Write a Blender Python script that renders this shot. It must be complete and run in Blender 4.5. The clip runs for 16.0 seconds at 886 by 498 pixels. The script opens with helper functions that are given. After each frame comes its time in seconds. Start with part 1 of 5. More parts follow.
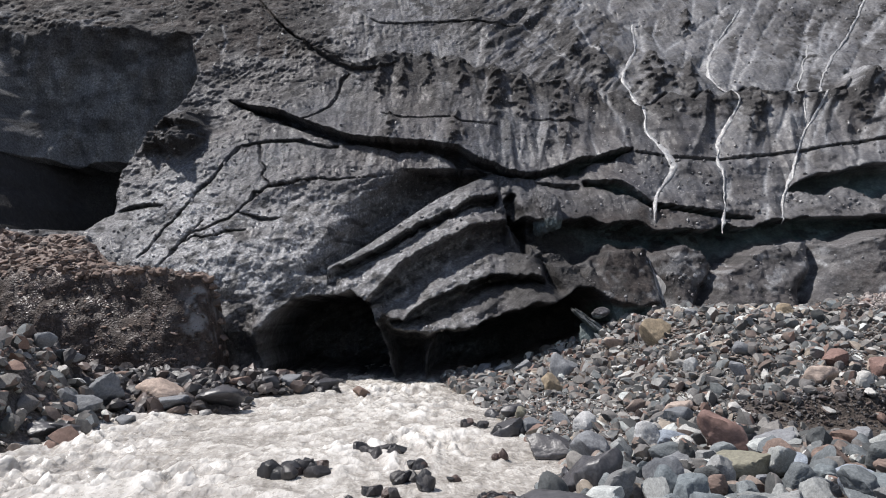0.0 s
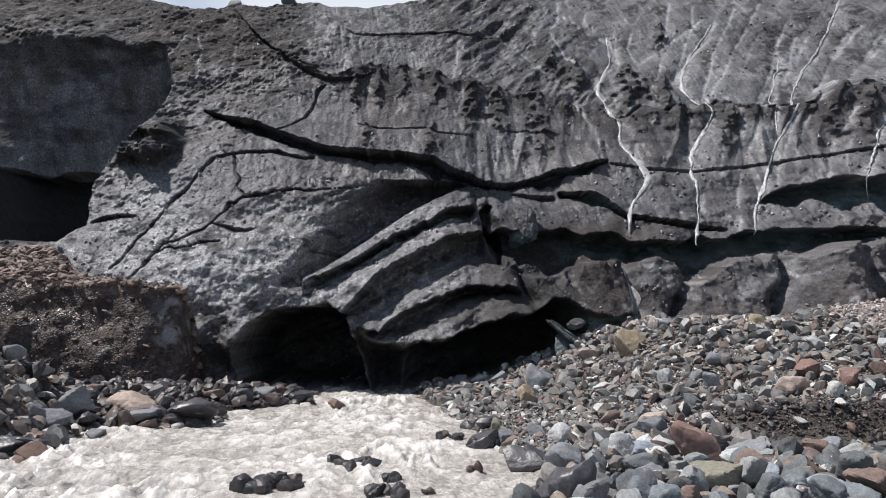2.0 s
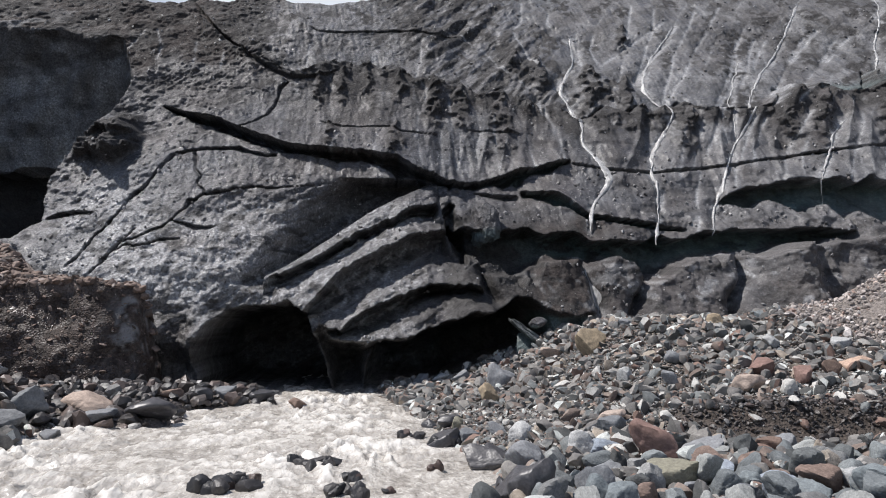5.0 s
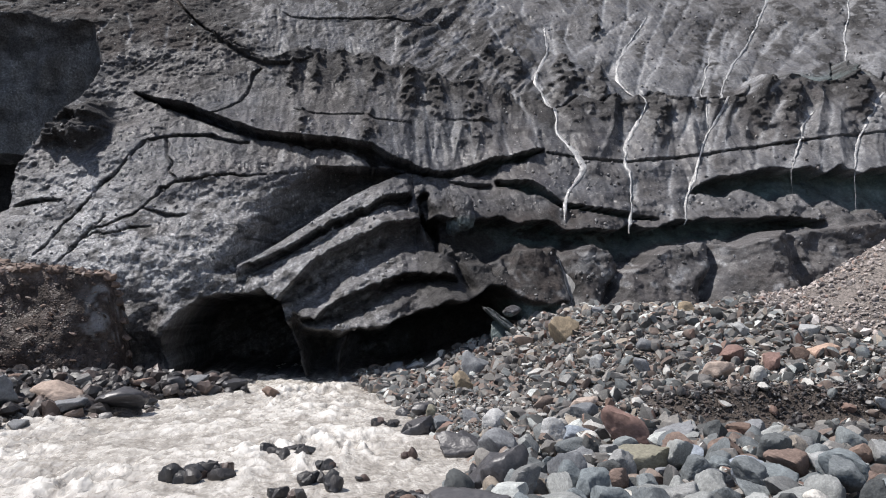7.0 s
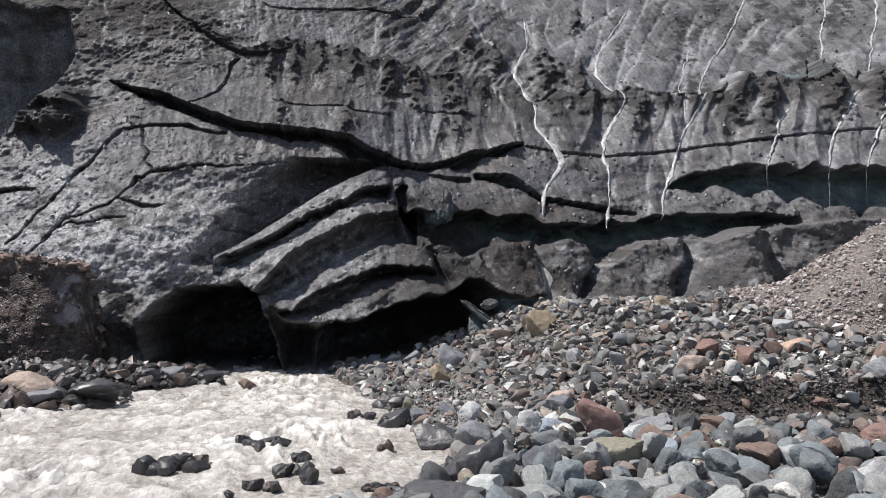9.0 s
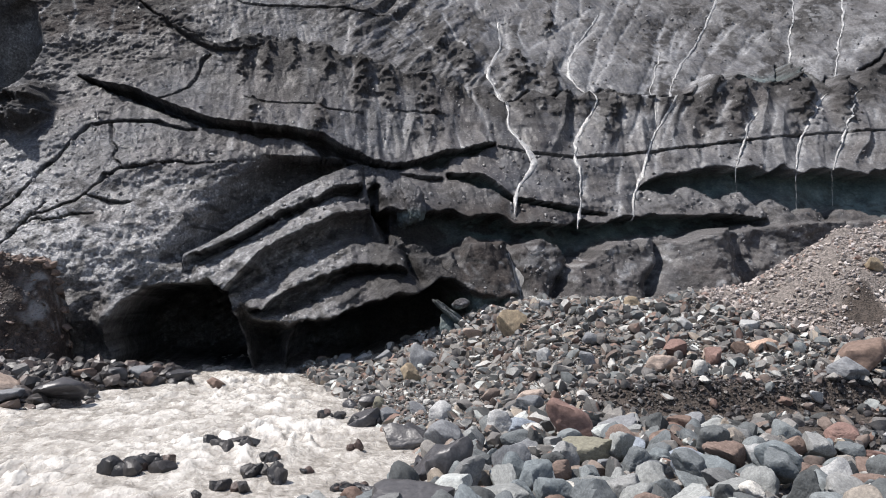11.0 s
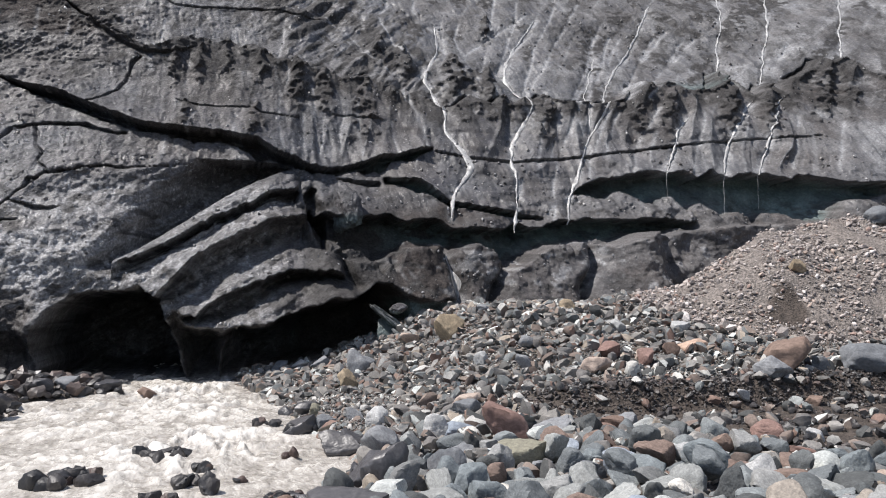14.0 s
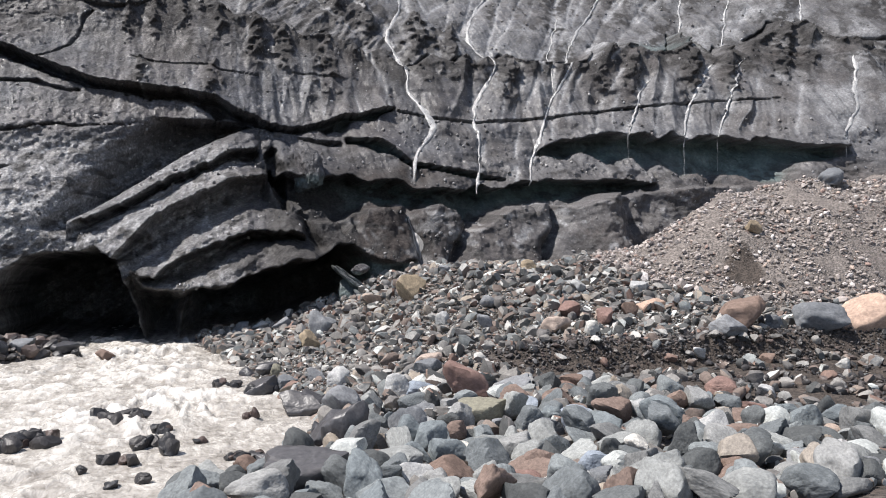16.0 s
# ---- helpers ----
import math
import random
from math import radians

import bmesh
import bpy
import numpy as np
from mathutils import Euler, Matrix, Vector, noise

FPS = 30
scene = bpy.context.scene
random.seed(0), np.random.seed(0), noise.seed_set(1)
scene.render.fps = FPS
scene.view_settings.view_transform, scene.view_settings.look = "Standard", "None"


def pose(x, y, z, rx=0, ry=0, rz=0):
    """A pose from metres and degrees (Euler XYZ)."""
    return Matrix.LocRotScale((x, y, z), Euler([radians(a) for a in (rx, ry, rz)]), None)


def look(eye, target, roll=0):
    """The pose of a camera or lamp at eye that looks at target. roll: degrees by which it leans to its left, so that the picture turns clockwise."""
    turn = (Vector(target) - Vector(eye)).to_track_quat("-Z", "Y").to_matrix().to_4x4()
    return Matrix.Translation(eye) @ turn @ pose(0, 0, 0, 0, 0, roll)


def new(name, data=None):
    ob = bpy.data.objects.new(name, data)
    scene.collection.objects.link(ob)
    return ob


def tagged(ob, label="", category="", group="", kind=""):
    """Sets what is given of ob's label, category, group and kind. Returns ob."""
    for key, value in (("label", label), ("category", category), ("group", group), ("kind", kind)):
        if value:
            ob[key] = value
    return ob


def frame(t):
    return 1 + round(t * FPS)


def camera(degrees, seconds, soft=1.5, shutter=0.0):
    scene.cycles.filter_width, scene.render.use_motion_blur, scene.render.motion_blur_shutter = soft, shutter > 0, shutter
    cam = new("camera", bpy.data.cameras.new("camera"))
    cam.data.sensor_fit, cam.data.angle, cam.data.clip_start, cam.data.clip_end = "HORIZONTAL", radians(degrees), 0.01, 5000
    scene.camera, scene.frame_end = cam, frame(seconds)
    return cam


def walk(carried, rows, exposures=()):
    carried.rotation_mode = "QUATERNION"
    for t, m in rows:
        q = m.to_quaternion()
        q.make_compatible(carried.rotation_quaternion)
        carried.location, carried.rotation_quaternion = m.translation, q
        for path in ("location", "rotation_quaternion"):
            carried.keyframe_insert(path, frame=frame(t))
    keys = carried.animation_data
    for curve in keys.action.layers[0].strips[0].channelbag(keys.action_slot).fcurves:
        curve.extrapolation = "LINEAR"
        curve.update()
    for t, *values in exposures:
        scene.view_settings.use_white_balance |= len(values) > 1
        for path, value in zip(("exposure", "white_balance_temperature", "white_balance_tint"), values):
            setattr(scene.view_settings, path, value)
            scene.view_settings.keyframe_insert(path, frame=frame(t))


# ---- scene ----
cam = camera(57.13, 16.0, soft=1.05)
# seconds, place in metres, turn in degrees
PATH = [
    (0.0, 0.0, 0.0, 2.6, 93.73, -0.0, 0.0),
    (0.5, 0.009, 0.002, 2.603, 94.14, -0.09, -0.3),
    (1.0, 0.017, 0.003, 2.604, 94.34, -0.06, -0.64),
    (1.5, 0.026, 0.005, 2.605, 94.41, 0.06, -1.1),
    (2.0, 0.034, 0.007, 2.607, 94.51, 0.09, -1.62),
    (2.5, 0.042, 0.01, 2.609, 94.43, 0.09, -1.73),
    (3.0, 0.049, 0.012, 2.61, 94.39, 0.04, -2.3),
    (3.5, 0.055, 0.013, 2.61, 94.46, 0.01, -3.01),
    (4.0, 0.06, 0.015, 2.61, 94.46, -0.02, -3.45),
    (6.5, 0.078, 0.017, 2.601, 93.97, 0.13, -5.44),
    (7.0, 0.082, 0.02, 2.6, 93.62, 0.07, -5.96),
    (7.5, 0.087, 0.023, 2.599, 93.27, -0.11, -6.59),
    (8.0, 0.092, 0.027, 2.597, 93.03, -0.2, -7.15),
    (8.5, 0.096, 0.029, 2.596, 93.02, -0.28, -7.37),
    (9.0, 0.1, 0.03, 2.595, 93.14, -0.3, -7.48),
    (11.5, 0.127, 0.029, 2.598, 93.11, -0.61, -10.03),
    (12.0, 0.135, 0.03, 2.598, 93.12, -0.66, -10.66),
    (12.5, 0.145, 0.031, 2.598, 93.09, -0.84, -11.59),
    (13.0, 0.156, 0.032, 2.597, 93.24, -0.75, -12.28),
    (13.5, 0.169, 0.031, 2.595, 93.25, -0.45, -12.96),
    (14.0, 0.182, 0.032, 2.593, 93.46, 0.02, -13.69),
    (14.5, 0.193, 0.034, 2.59, 93.34, 0.28, -14.36),
    (15.0, 0.202, 0.039, 2.586, 92.64, 0.26, -15.14),
    (15.5, 0.212, 0.046, 2.581, 91.67, 0.16, -15.88),
    (16.0, 0.222, 0.051, 2.578, 90.73, 0.09, -16.28),
]
walk(cam, [(t, pose(x, y, z, rx, ry, rz)) for t, x, y, z, rx, ry, rz in PATH],
     exposures=((0.0, 0.21, 6380, 11), (4.0, 0.21, 6380, 11), (9.0, 0.27, 6430, 11), (12.5, 0.37, 6450, 11), (15.0, 0.4, 6470, 11), (16.0, 0.48, 6480, 11)))

# ---- light ----
SUN_WAY = Vector((-0.48, 0.03, 0.875)).normalized()
sky_world = bpy.data.worlds.new("sky")
scene.world = sky_world
sky_world.use_nodes = True
wn = sky_world.node_tree
wn.nodes.clear()
sky_tex = wn.nodes.new("ShaderNodeTexSky")
sky_tex.sky_type = 'NISHITA'
sky_tex.sun_disc = False
sky_tex.sun_elevation = math.asin(SUN_WAY.z)
sky_tex.sun_rotation = math.atan2(SUN_WAY.x, SUN_WAY.y)
sky_tex.altitude = 2500
sky_tex.dust_density = 6.0
sky_bg = wn.nodes.new("ShaderNodeBackground")
sky_bg.inputs["Strength"].default_value = 0.108
sky_out = wn.nodes.new("ShaderNodeOutputWorld")
cloud_at = wn.nodes.new("ShaderNodeTexCoord")
cloud = wn.nodes.new("ShaderNodeTexNoise")
cloud.inputs["Scale"].default_value, cloud.inputs["Detail"].default_value = 1.6, 6
cloud_share = wn.nodes.new("ShaderNodeValToRGB")
cloud_share.color_ramp.elements[0].position, cloud_share.color_ramp.elements[1].position = 0.5, 0.62
cloudy = wn.nodes.new("ShaderNodeMix")
cloudy.data_type = 'RGBA'
cloudy.inputs[7].default_value = (6.2, 6.6, 7.2, 1)
wn.links.new(cloud_at.outputs["Generated"], cloud.inputs["Vector"])
wn.links.new(cloud.outputs["Fac"], cloud_share.inputs[0])
wn.links.new(cloud_share.outputs[0], cloudy.inputs[0])
wn.links.new(sky_tex.outputs[0], cloudy.inputs[6])
wn.links.new(cloudy.outputs[2], sky_bg.inputs[0])
wn.links.new(sky_bg.outputs[0], sky_out.inputs[0])
sun_data = bpy.data.lights.new("sun", 'SUN')
sun_data.energy, sun_data.angle, sun_data.color = 5.3, radians(0.5), (1.0, 0.955, 0.9)
sun = new("sun", sun_data)
sun.matrix_world = look((0, 0, 60), Vector((0, 0, 60)) - SUN_WAY)


# ---- materials ----
class Nodes:
    """Short hand for a node tree."""

    def __init__(self, name):
        self.mat = bpy.data.materials.new(name)
        self.mat.use_nodes = True
        self.t = self.mat.node_tree
        self.t.nodes.clear()
        self.out = self.t.nodes.new("ShaderNodeOutputMaterial")
        self.b = self.t.nodes.new("ShaderNodeBsdfPrincipled")
        self.t.links.new(self.b.outputs[0], self.out.inputs[0])
        self.geo = self.t.nodes.new("ShaderNodeNewGeometry")
        self.pos = self.geo.outputs["Position"]

    def put(self, sock, v):
        if isinstance(v, bpy.types.NodeSocket):
            self.t.links.new(v, sock)
        elif isinstance(v, tuple) and len(v) == 3 and sock.type == 'RGBA':
            sock.default_value = (*v, 1)
        else:
            sock.default_value = v

    def noise(self, scale, detail=4, rough=0.55, vec=None, warp=0.0):
        n = self.t.nodes.new("ShaderNodeTexNoise")
        self.put(n.inputs["Vector"], vec or self.pos)
        n.inputs["Scale"].default_value, n.inputs["Detail"].default_value = scale, detail
        n.inputs["Roughness"].default_value, n.inputs["Distortion"].default_value = rough, warp
        return n.outputs["Fac"]

    def cells(self, scale, vec=None, out="Distance", feature='F1'):
        n = self.t.nodes.new("ShaderNodeTexVoronoi")
        n.feature = feature
        self.put(n.inputs["Vector"], vec or self.pos)
        n.inputs["Scale"].default_value = scale
        return n.outputs[out]

    def stretch(self, sx, sy, sz, vec=None):
        n = self.t.nodes.new("ShaderNodeVectorMath")
        n.operation = 'MULTIPLY'
        self.put(n.inputs[0], vec or self.pos)
        n.inputs[1].default_value = (sx, sy, sz)
        return n.outputs[0]

    def ramp(self, fac, stops, kind='LINEAR'):
        n = self.t.nodes.new("ShaderNodeValToRGB")
        n.color_ramp.interpolation = kind
        e = n.color_ramp.elements
        while len(e) < len(stops):
            e.new(0.5)
        for el, (at, c) in zip(e, stops):
            el.position = at
            el.color = (*c, 1) if isinstance(c, tuple) else (c, c, c, 1)
        self.put(n.inputs[0], fac)
        return n.outputs[0]

    def mix(self, fac, a, b, kind='MIX'):
        n = self.t.nodes.new("ShaderNodeMix")
        n.data_type, n.blend_type = 'RGBA', kind
        self.put(n.inputs[0], fac)
        self.put(n.inputs[6], a)
        self.put(n.inputs[7], b)
        return n.outputs[2]

    def math(self, kind, a, b=0.0, clamp=False):
        n = self.t.nodes.new("ShaderNodeMath")
        n.operation, n.use_clamp = kind, clamp
        self.put(n.inputs[0], a)
        self.put(n.inputs[1], b)
        return n.outputs[0]

    def attr(self, name):
        n = self.t.nodes.new("ShaderNodeAttribute")
        n.attribute_name = name
        s = self.t.nodes.new("ShaderNodeSeparateColor")
        self.t.links.new(n.outputs["Color"], s.inputs[0])
        g = self.t.nodes.new("ShaderNodeAttribute")
        g.attribute_name = "grime_shade"
        return [s.outputs[0], s.outputs[1], s.outputs[2], g.outputs["Fac"]]

    def bump(self, height, strength=0.5, distance=0.05, normal=None):
        n = self.t.nodes.new("ShaderNodeBump")
        n.inputs["Strength"].default_value, n.inputs["Distance"].default_value = strength, distance
        self.put(n.inputs["Height"], height)
        if normal:
            self.put(n.inputs["Normal"], normal)
        return n.outputs[0]

    def set(self, color, rough=0.8, normal=None, spec=None):
        self.put(self.b.inputs["Base Color"], color)
        self.put(self.b.inputs["Roughness"], rough)
        if normal:
            self.put(self.b.inputs["Normal"], normal)
        if spec is not None:
            self.put(self.b.inputs["Specular IOR Level"], spec)
        return self.mat


def glacier_material():
    m = Nodes("gritty_glacier_ice")
    tone = m.attr("tone")
    streak = m.noise(1.0, 6, 0.6, m.stretch(2.6, 1.2, 0.5))
    broad = m.noise(0.22, 5, 0.6)
    grit = m.noise(14, 5, 0.7)
    grey = m.ramp(m.math('ADD', m.math('MULTIPLY', streak, 0.6), m.math('MULTIPLY', grit, 0.4)), [(0.25, (0.037, 0.037, 0.0392)), (0.5, (0.072, 0.072, 0.0762)), (0.75, (0.127, 0.127, 0.134))])
    warm = m.ramp(broad, [(0.35, (0.86, 0.9, 0.95)), (0.65, (1.08, 1.0, 0.93))])
    grey = m.mix(1.0, grey, warm, 'MULTIPLY')
    pebbles = m.ramp(m.cells(9, out="Distance"), [(0.12, 1.0), (0.3, 0.0)])
    spots = m.ramp(m.cells(9, out="Color"), [(0.55, 0.0), (0.8, 1.0)])
    grey = m.mix(m.math('MULTIPLY', m.math('MULTIPLY', pebbles, spots), 0.6), grey, (0.42, 0.41, 0.41))
    ice = m.ramp(m.noise(1.3, 6, 0.65, m.stretch(1, 1, 0.7)), [(0.3, (0.05, 0.078, 0.078)), (0.55, (0.115, 0.16, 0.158)), (0.8, (0.22, 0.27, 0.265))])
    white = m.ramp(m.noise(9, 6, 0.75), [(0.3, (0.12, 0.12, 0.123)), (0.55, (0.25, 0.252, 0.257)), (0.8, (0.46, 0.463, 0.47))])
    brown = m.ramp(m.noise(5, 6, 0.7), [(0.3, (0.016, 0.0128, 0.0115)), (0.55, (0.043, 0.0345, 0.031)), (0.8, (0.1, 0.083, 0.076))])
    c = m.mix(tone[1], grey, brown)
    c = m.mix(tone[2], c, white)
    c = m.mix(tone[0], c, ice)
    grain = m.ramp(m.noise(11, 2, 0.7), [(0.3, (0.42, 0.42, 0.42)), (0.47, (0.9, 0.9, 0.9)), (0.6, (1.35, 1.35, 1.36)), (0.72, (2.1, 2.1, 2.12))])
    sep = m.t.nodes.new("ShaderNodeSeparateXYZ")
    m.put(sep.inputs[0], m.pos)
    silt = m.ramp(m.math('DIVIDE', m.math('ADD', sep.outputs[0], m.math('MULTIPLY', broad, 6.0)), 20.0), [(0.2, 0.85), (0.55, 0.35)])
    c = m.mix(silt, c, grain, 'MULTIPLY')
    patch = m.ramp(m.noise(0.9, 5, 0.65), [(0.3, (0.7, 0.7, 0.71)), (0.7, (1.3, 1.29, 1.28))])
    c = m.mix(0.9, c, patch, 'MULTIPLY')
    # dark share: real grime, and shade painted into the ice
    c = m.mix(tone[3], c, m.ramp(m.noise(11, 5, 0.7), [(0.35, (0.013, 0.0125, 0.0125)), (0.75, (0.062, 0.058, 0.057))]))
    wet = m.ramp(m.noise(2.2, 3, 0.65), [(0.42, 0.7), (0.6, 0.3)])
    dull = m.math('MAXIMUM', tone[1], m.math('MULTIPLY', tone[3], 0.8))
    wet = m.math('ADD', wet, m.math('MULTIPLY', dull, 0.45), clamp=True)
    h = m.math('ADD', m.math('MULTIPLY', m.noise(7, 2, 0.6), 0.7), m.math('MULTIPLY', m.noise(22, 1, 0.5), 0.3))
    h2 = m.math('MULTIPLY', m.math('MULTIPLY', pebbles, spots), 0.25)
    n = m.bump(m.math('MULTIPLY', m.math('ADD', h, h2), m.math('ADD', silt, 0.2)), 1.0, 0.085)
    return m.set(c, wet, n, 0.32)


def soil_material():
    m = Nodes("gravelly_soil")
    c = m.ramp(m.noise(6, 6, 0.7), [(0.3, (0.05, 0.044, 0.04)), (0.55, (0.12, 0.108, 0.1)), (0.8, (0.22, 0.2, 0.185))])
    fleck = m.ramp(m.cells(22, out="Color"), [(0.2, (0.6, 0.58, 0.56)), (0.8, (1.5, 1.42, 1.36))])
    tone = m.attr("tone")
    c = m.mix(tone[0], c, m.ramp(m.noise(8, 6, 0.75), [(0.3, (0.09, 0.081, 0.076)), (0.55, (0.18, 0.164, 0.154)), (0.8, (0.3, 0.28, 0.267))]))
    c = m.mix(tone[1], c, m.ramp(m.noise(5, 6, 0.75), [(0.3, (0.028, 0.024, 0.021)), (0.7, (0.085, 0.072, 0.064))]))
    c = m.mix(0.8, c, fleck, 'MULTIPLY')
    h = m.math('ADD', m.noise(14, 2, 0.6), m.math('MULTIPLY', m.ramp(m.cells(20), [(0.0, 1.0), (0.5, 0.0)]), 0.8))
    return m.set(c, 0.92, m.bump(h, 0.9, 0.04), 0.3)


def mound_material():
    m = Nodes("brown_moraine_earth")
    c = m.ramp(m.noise(3.2, 7, 0.72), [(0.28, (0.017, 0.0135, 0.012)), (0.52, (0.045, 0.034, 0.029)), (0.8, (0.11, 0.085, 0.074))])
    fleck = m.ramp(m.cells(14, out="Color"), [(0.25, (0.65, 0.62, 0.6)), (0.85, (1.5, 1.42, 1.38))])
    c = m.mix(0.75, c, fleck, 'MULTIPLY')
    c = m.mix(m.attr("tone")[0], c, m.ramp(m.noise(6, 4, 0.7), [(0.3, (0.09, 0.068, 0.058)), (0.55, (0.19, 0.148, 0.127)), (0.8, (0.3, 0.25, 0.225))]))
    c = m.mix(m.attr("tone")[1], c, (0.32, 0.33, 0.345))
    wet = m.ramp(m.noise(1.6, 5, 0.7), [(0.45, 0.85), (0.6, 0.28)])
    h = m.math('ADD', m.noise(9, 2, 0.6), m.math('MULTIPLY', m.ramp(m.cells(14), [(0.0, 1.0), (0.5, 0.0)]), 0.6))
    return m.set(c, wet, m.bump(h, 0.9, 0.06), 0.4)


def water_material():
    m = Nodes("milky_meltwater")
    tone = m.attr("tone")
    run = m.stretch(1.2, 0.55, 1.0)
    flow = m.noise(2.4, 5, 0.65, run, 0.8)
    fine = m.noise(9, 3, 0.65, run, 0.3)
    foam = m.math('ADD', m.math('MULTIPLY', flow, 0.55), m.math('MULTIPLY', fine, 0.4))
    foam = m.math('ADD', foam, m.math('MULTIPLY', tone[0], 0.3))
    c = m.ramp(foam, [(0.34, (0.22, 0.2, 0.178)), (0.55, (0.46, 0.435, 0.4)), (0.8, (0.67, 0.65, 0.615))])
    n = m.bump(m.math('ADD', m.noise(5, 2, 0.5, run, 0.8), m.math('MULTIPLY', m.noise(13, 1, 0.5, run), 0.3)), 0.7, 0.06)
    return m.set(c, m.ramp(foam, [(0.4, 0.14), (0.7, 0.4)]), n, 0.5)


def rill_material():
    m = Nodes("running_meltwater_film")
    c = m.ramp(m.noise(12, 5, 0.7, m.stretch(1, 1, 0.3)), [(0.35, (0.2, 0.198, 0.197)), (0.7, (0.47, 0.466, 0.46))])
    return m.set(c, 0.3, m.bump(m.noise(25, 4, 0.7), 0.6, 0.03), 0.6)


def stone_material(name, stops, island=False, rough=0.82, single=None, spec=0.3):
    """Stone whose colour changes from one stone to the next."""
    m = Nodes(name)
    if island:
        pick = m.geo.outputs["Random Per Island"]
    else:
        info = m.t.nodes.new("ShaderNodeObjectInfo")
        pick = info.outputs["Random"]
    tex = m.t.nodes.new("ShaderNodeTexCoord")
    vec = m.pos if island else tex.outputs["Object"]
    c = m.ramp(pick, stops, 'CONSTANT' if len(stops) > 2 else 'LINEAR')
    k = 1.0 if island else 0.25
    mottle = m.ramp(m.noise(9 * k, 6, 0.7, vec), [(0.3, (0.68, 0.68, 0.69)), (0.7, (1.2, 1.19, 1.18))])
    c = m.mix(1.0, c, mottle, 'MULTIPLY')
    speck = m.ramp(m.noise(35 * k, 2, 0.7, vec), [(0.35, (0.8, 0.8, 0.8)), (0.7, (1.18, 1.18, 1.18))])
    c = m.mix(0.8, c, speck, 'MULTIPLY')
    h = m.math('ADD', m.noise(8 * k, 2, 0.6, vec), m.math('MULTIPLY', m.noise(30 * k, 1, 0.6, vec), 0.2))
    return m.set(c, rough, m.bump(h, 0.5, 0.02 if island else 0.035), spec)


MIXED = [(0.0, (0.131, 0.144, 0.15)), (0.13, (0.186, 0.203, 0.207)), (0.26, (0.075, 0.08, 0.081)), (0.36, (0.16, 0.181, 0.19)), (0.46, (0.235, 0.243, 0.237)), (0.56, (0.154, 0.157, 0.156)), (0.64, (0.247, 0.25, 0.245)), (0.71, (0.309, 0.32, 0.31)), (0.78, (0.184, 0.135, 0.113)), (0.84, (0.108, 0.116, 0.118)), (0.91, (0.263, 0.234, 0.201)), (0.95, (0.411, 0.429, 0.416))]
ICE = glacier_material()
SOIL = soil_material()
EARTH = mound_material()
WATER = water_material()
RILL = rill_material()
STONE = stone_material("mixed_river_stone", MIXED)
WARM = [(0.0, (0.143, 0.136, 0.131)), (0.13, (0.206, 0.196, 0.182)), (0.26, (0.072, 0.074, 0.073)), (0.38, (0.155, 0.165, 0.165)), (0.48, (0.26, 0.249, 0.234)), (0.57, (0.165, 0.13, 0.112)), (0.65, (0.223, 0.181, 0.154)), (0.72, (0.428, 0.419, 0.395)), (0.79, (0.201, 0.137, 0.112)), (0.85, (0.107, 0.104, 0.1)), (0.91, (0.294, 0.254, 0.209)), (0.95, (0.514, 0.533, 0.508))]
PEBBLE = stone_material("mixed_bank_gravel", WARM, island=True)
GRAVEL = stone_material("mound_gravel", [(0.0, (0.268, 0.24, 0.222)), (0.3, (0.362, 0.32, 0.298)), (0.5, (0.188, 0.17, 0.161)), (0.62, (0.443, 0.392, 0.363)), (0.8, (0.563, 0.523, 0.499)), (0.88, (0.322, 0.235, 0.201)), (0.95, (0.457, 0.366, 0.311))], island=True)
GRIT = stone_material("grit_in_ice", [(0.0, (0.1, 0.098, 0.098)), (0.3, (0.2, 0.197, 0.197)), (0.6, (0.14, 0.13, 0.124)), (0.8, (0.3, 0.296, 0.296)), (0.94, (0.05, 0.048, 0.047))], island=True, rough=0.45, spec=0.5)
DAMP = stone_material("damp_bar_stone", [(0.0, (0.043, 0.039, 0.038)), (0.3, (0.072, 0.061, 0.056)), (0.6, (0.03, 0.029, 0.03)), (0.8, (0.111, 0.085, 0.075)), (0.93, (0.162, 0.157, 0.153))], island=True, rough=0.5, spec=0.5)
RUBBLE = stone_material("brown_moraine_rubble", [(0.0, (0.12, 0.09, 0.075)), (0.3, (0.19, 0.14, 0.115)), (0.6, (0.09, 0.075, 0.068)), (0.8, (0.26, 0.2, 0.17)), (0.93, (0.33, 0.28, 0.25))], island=True)
WET = stone_material("wet_black_stone", [(0.0, (0.022, 0.022, 0.024)), (0.35, (0.045, 0.042, 0.042)), (0.7, (0.075, 0.052, 0.045)), (0.85, (0.03, 0.03, 0.033))], rough=0.48, spec=0.4)
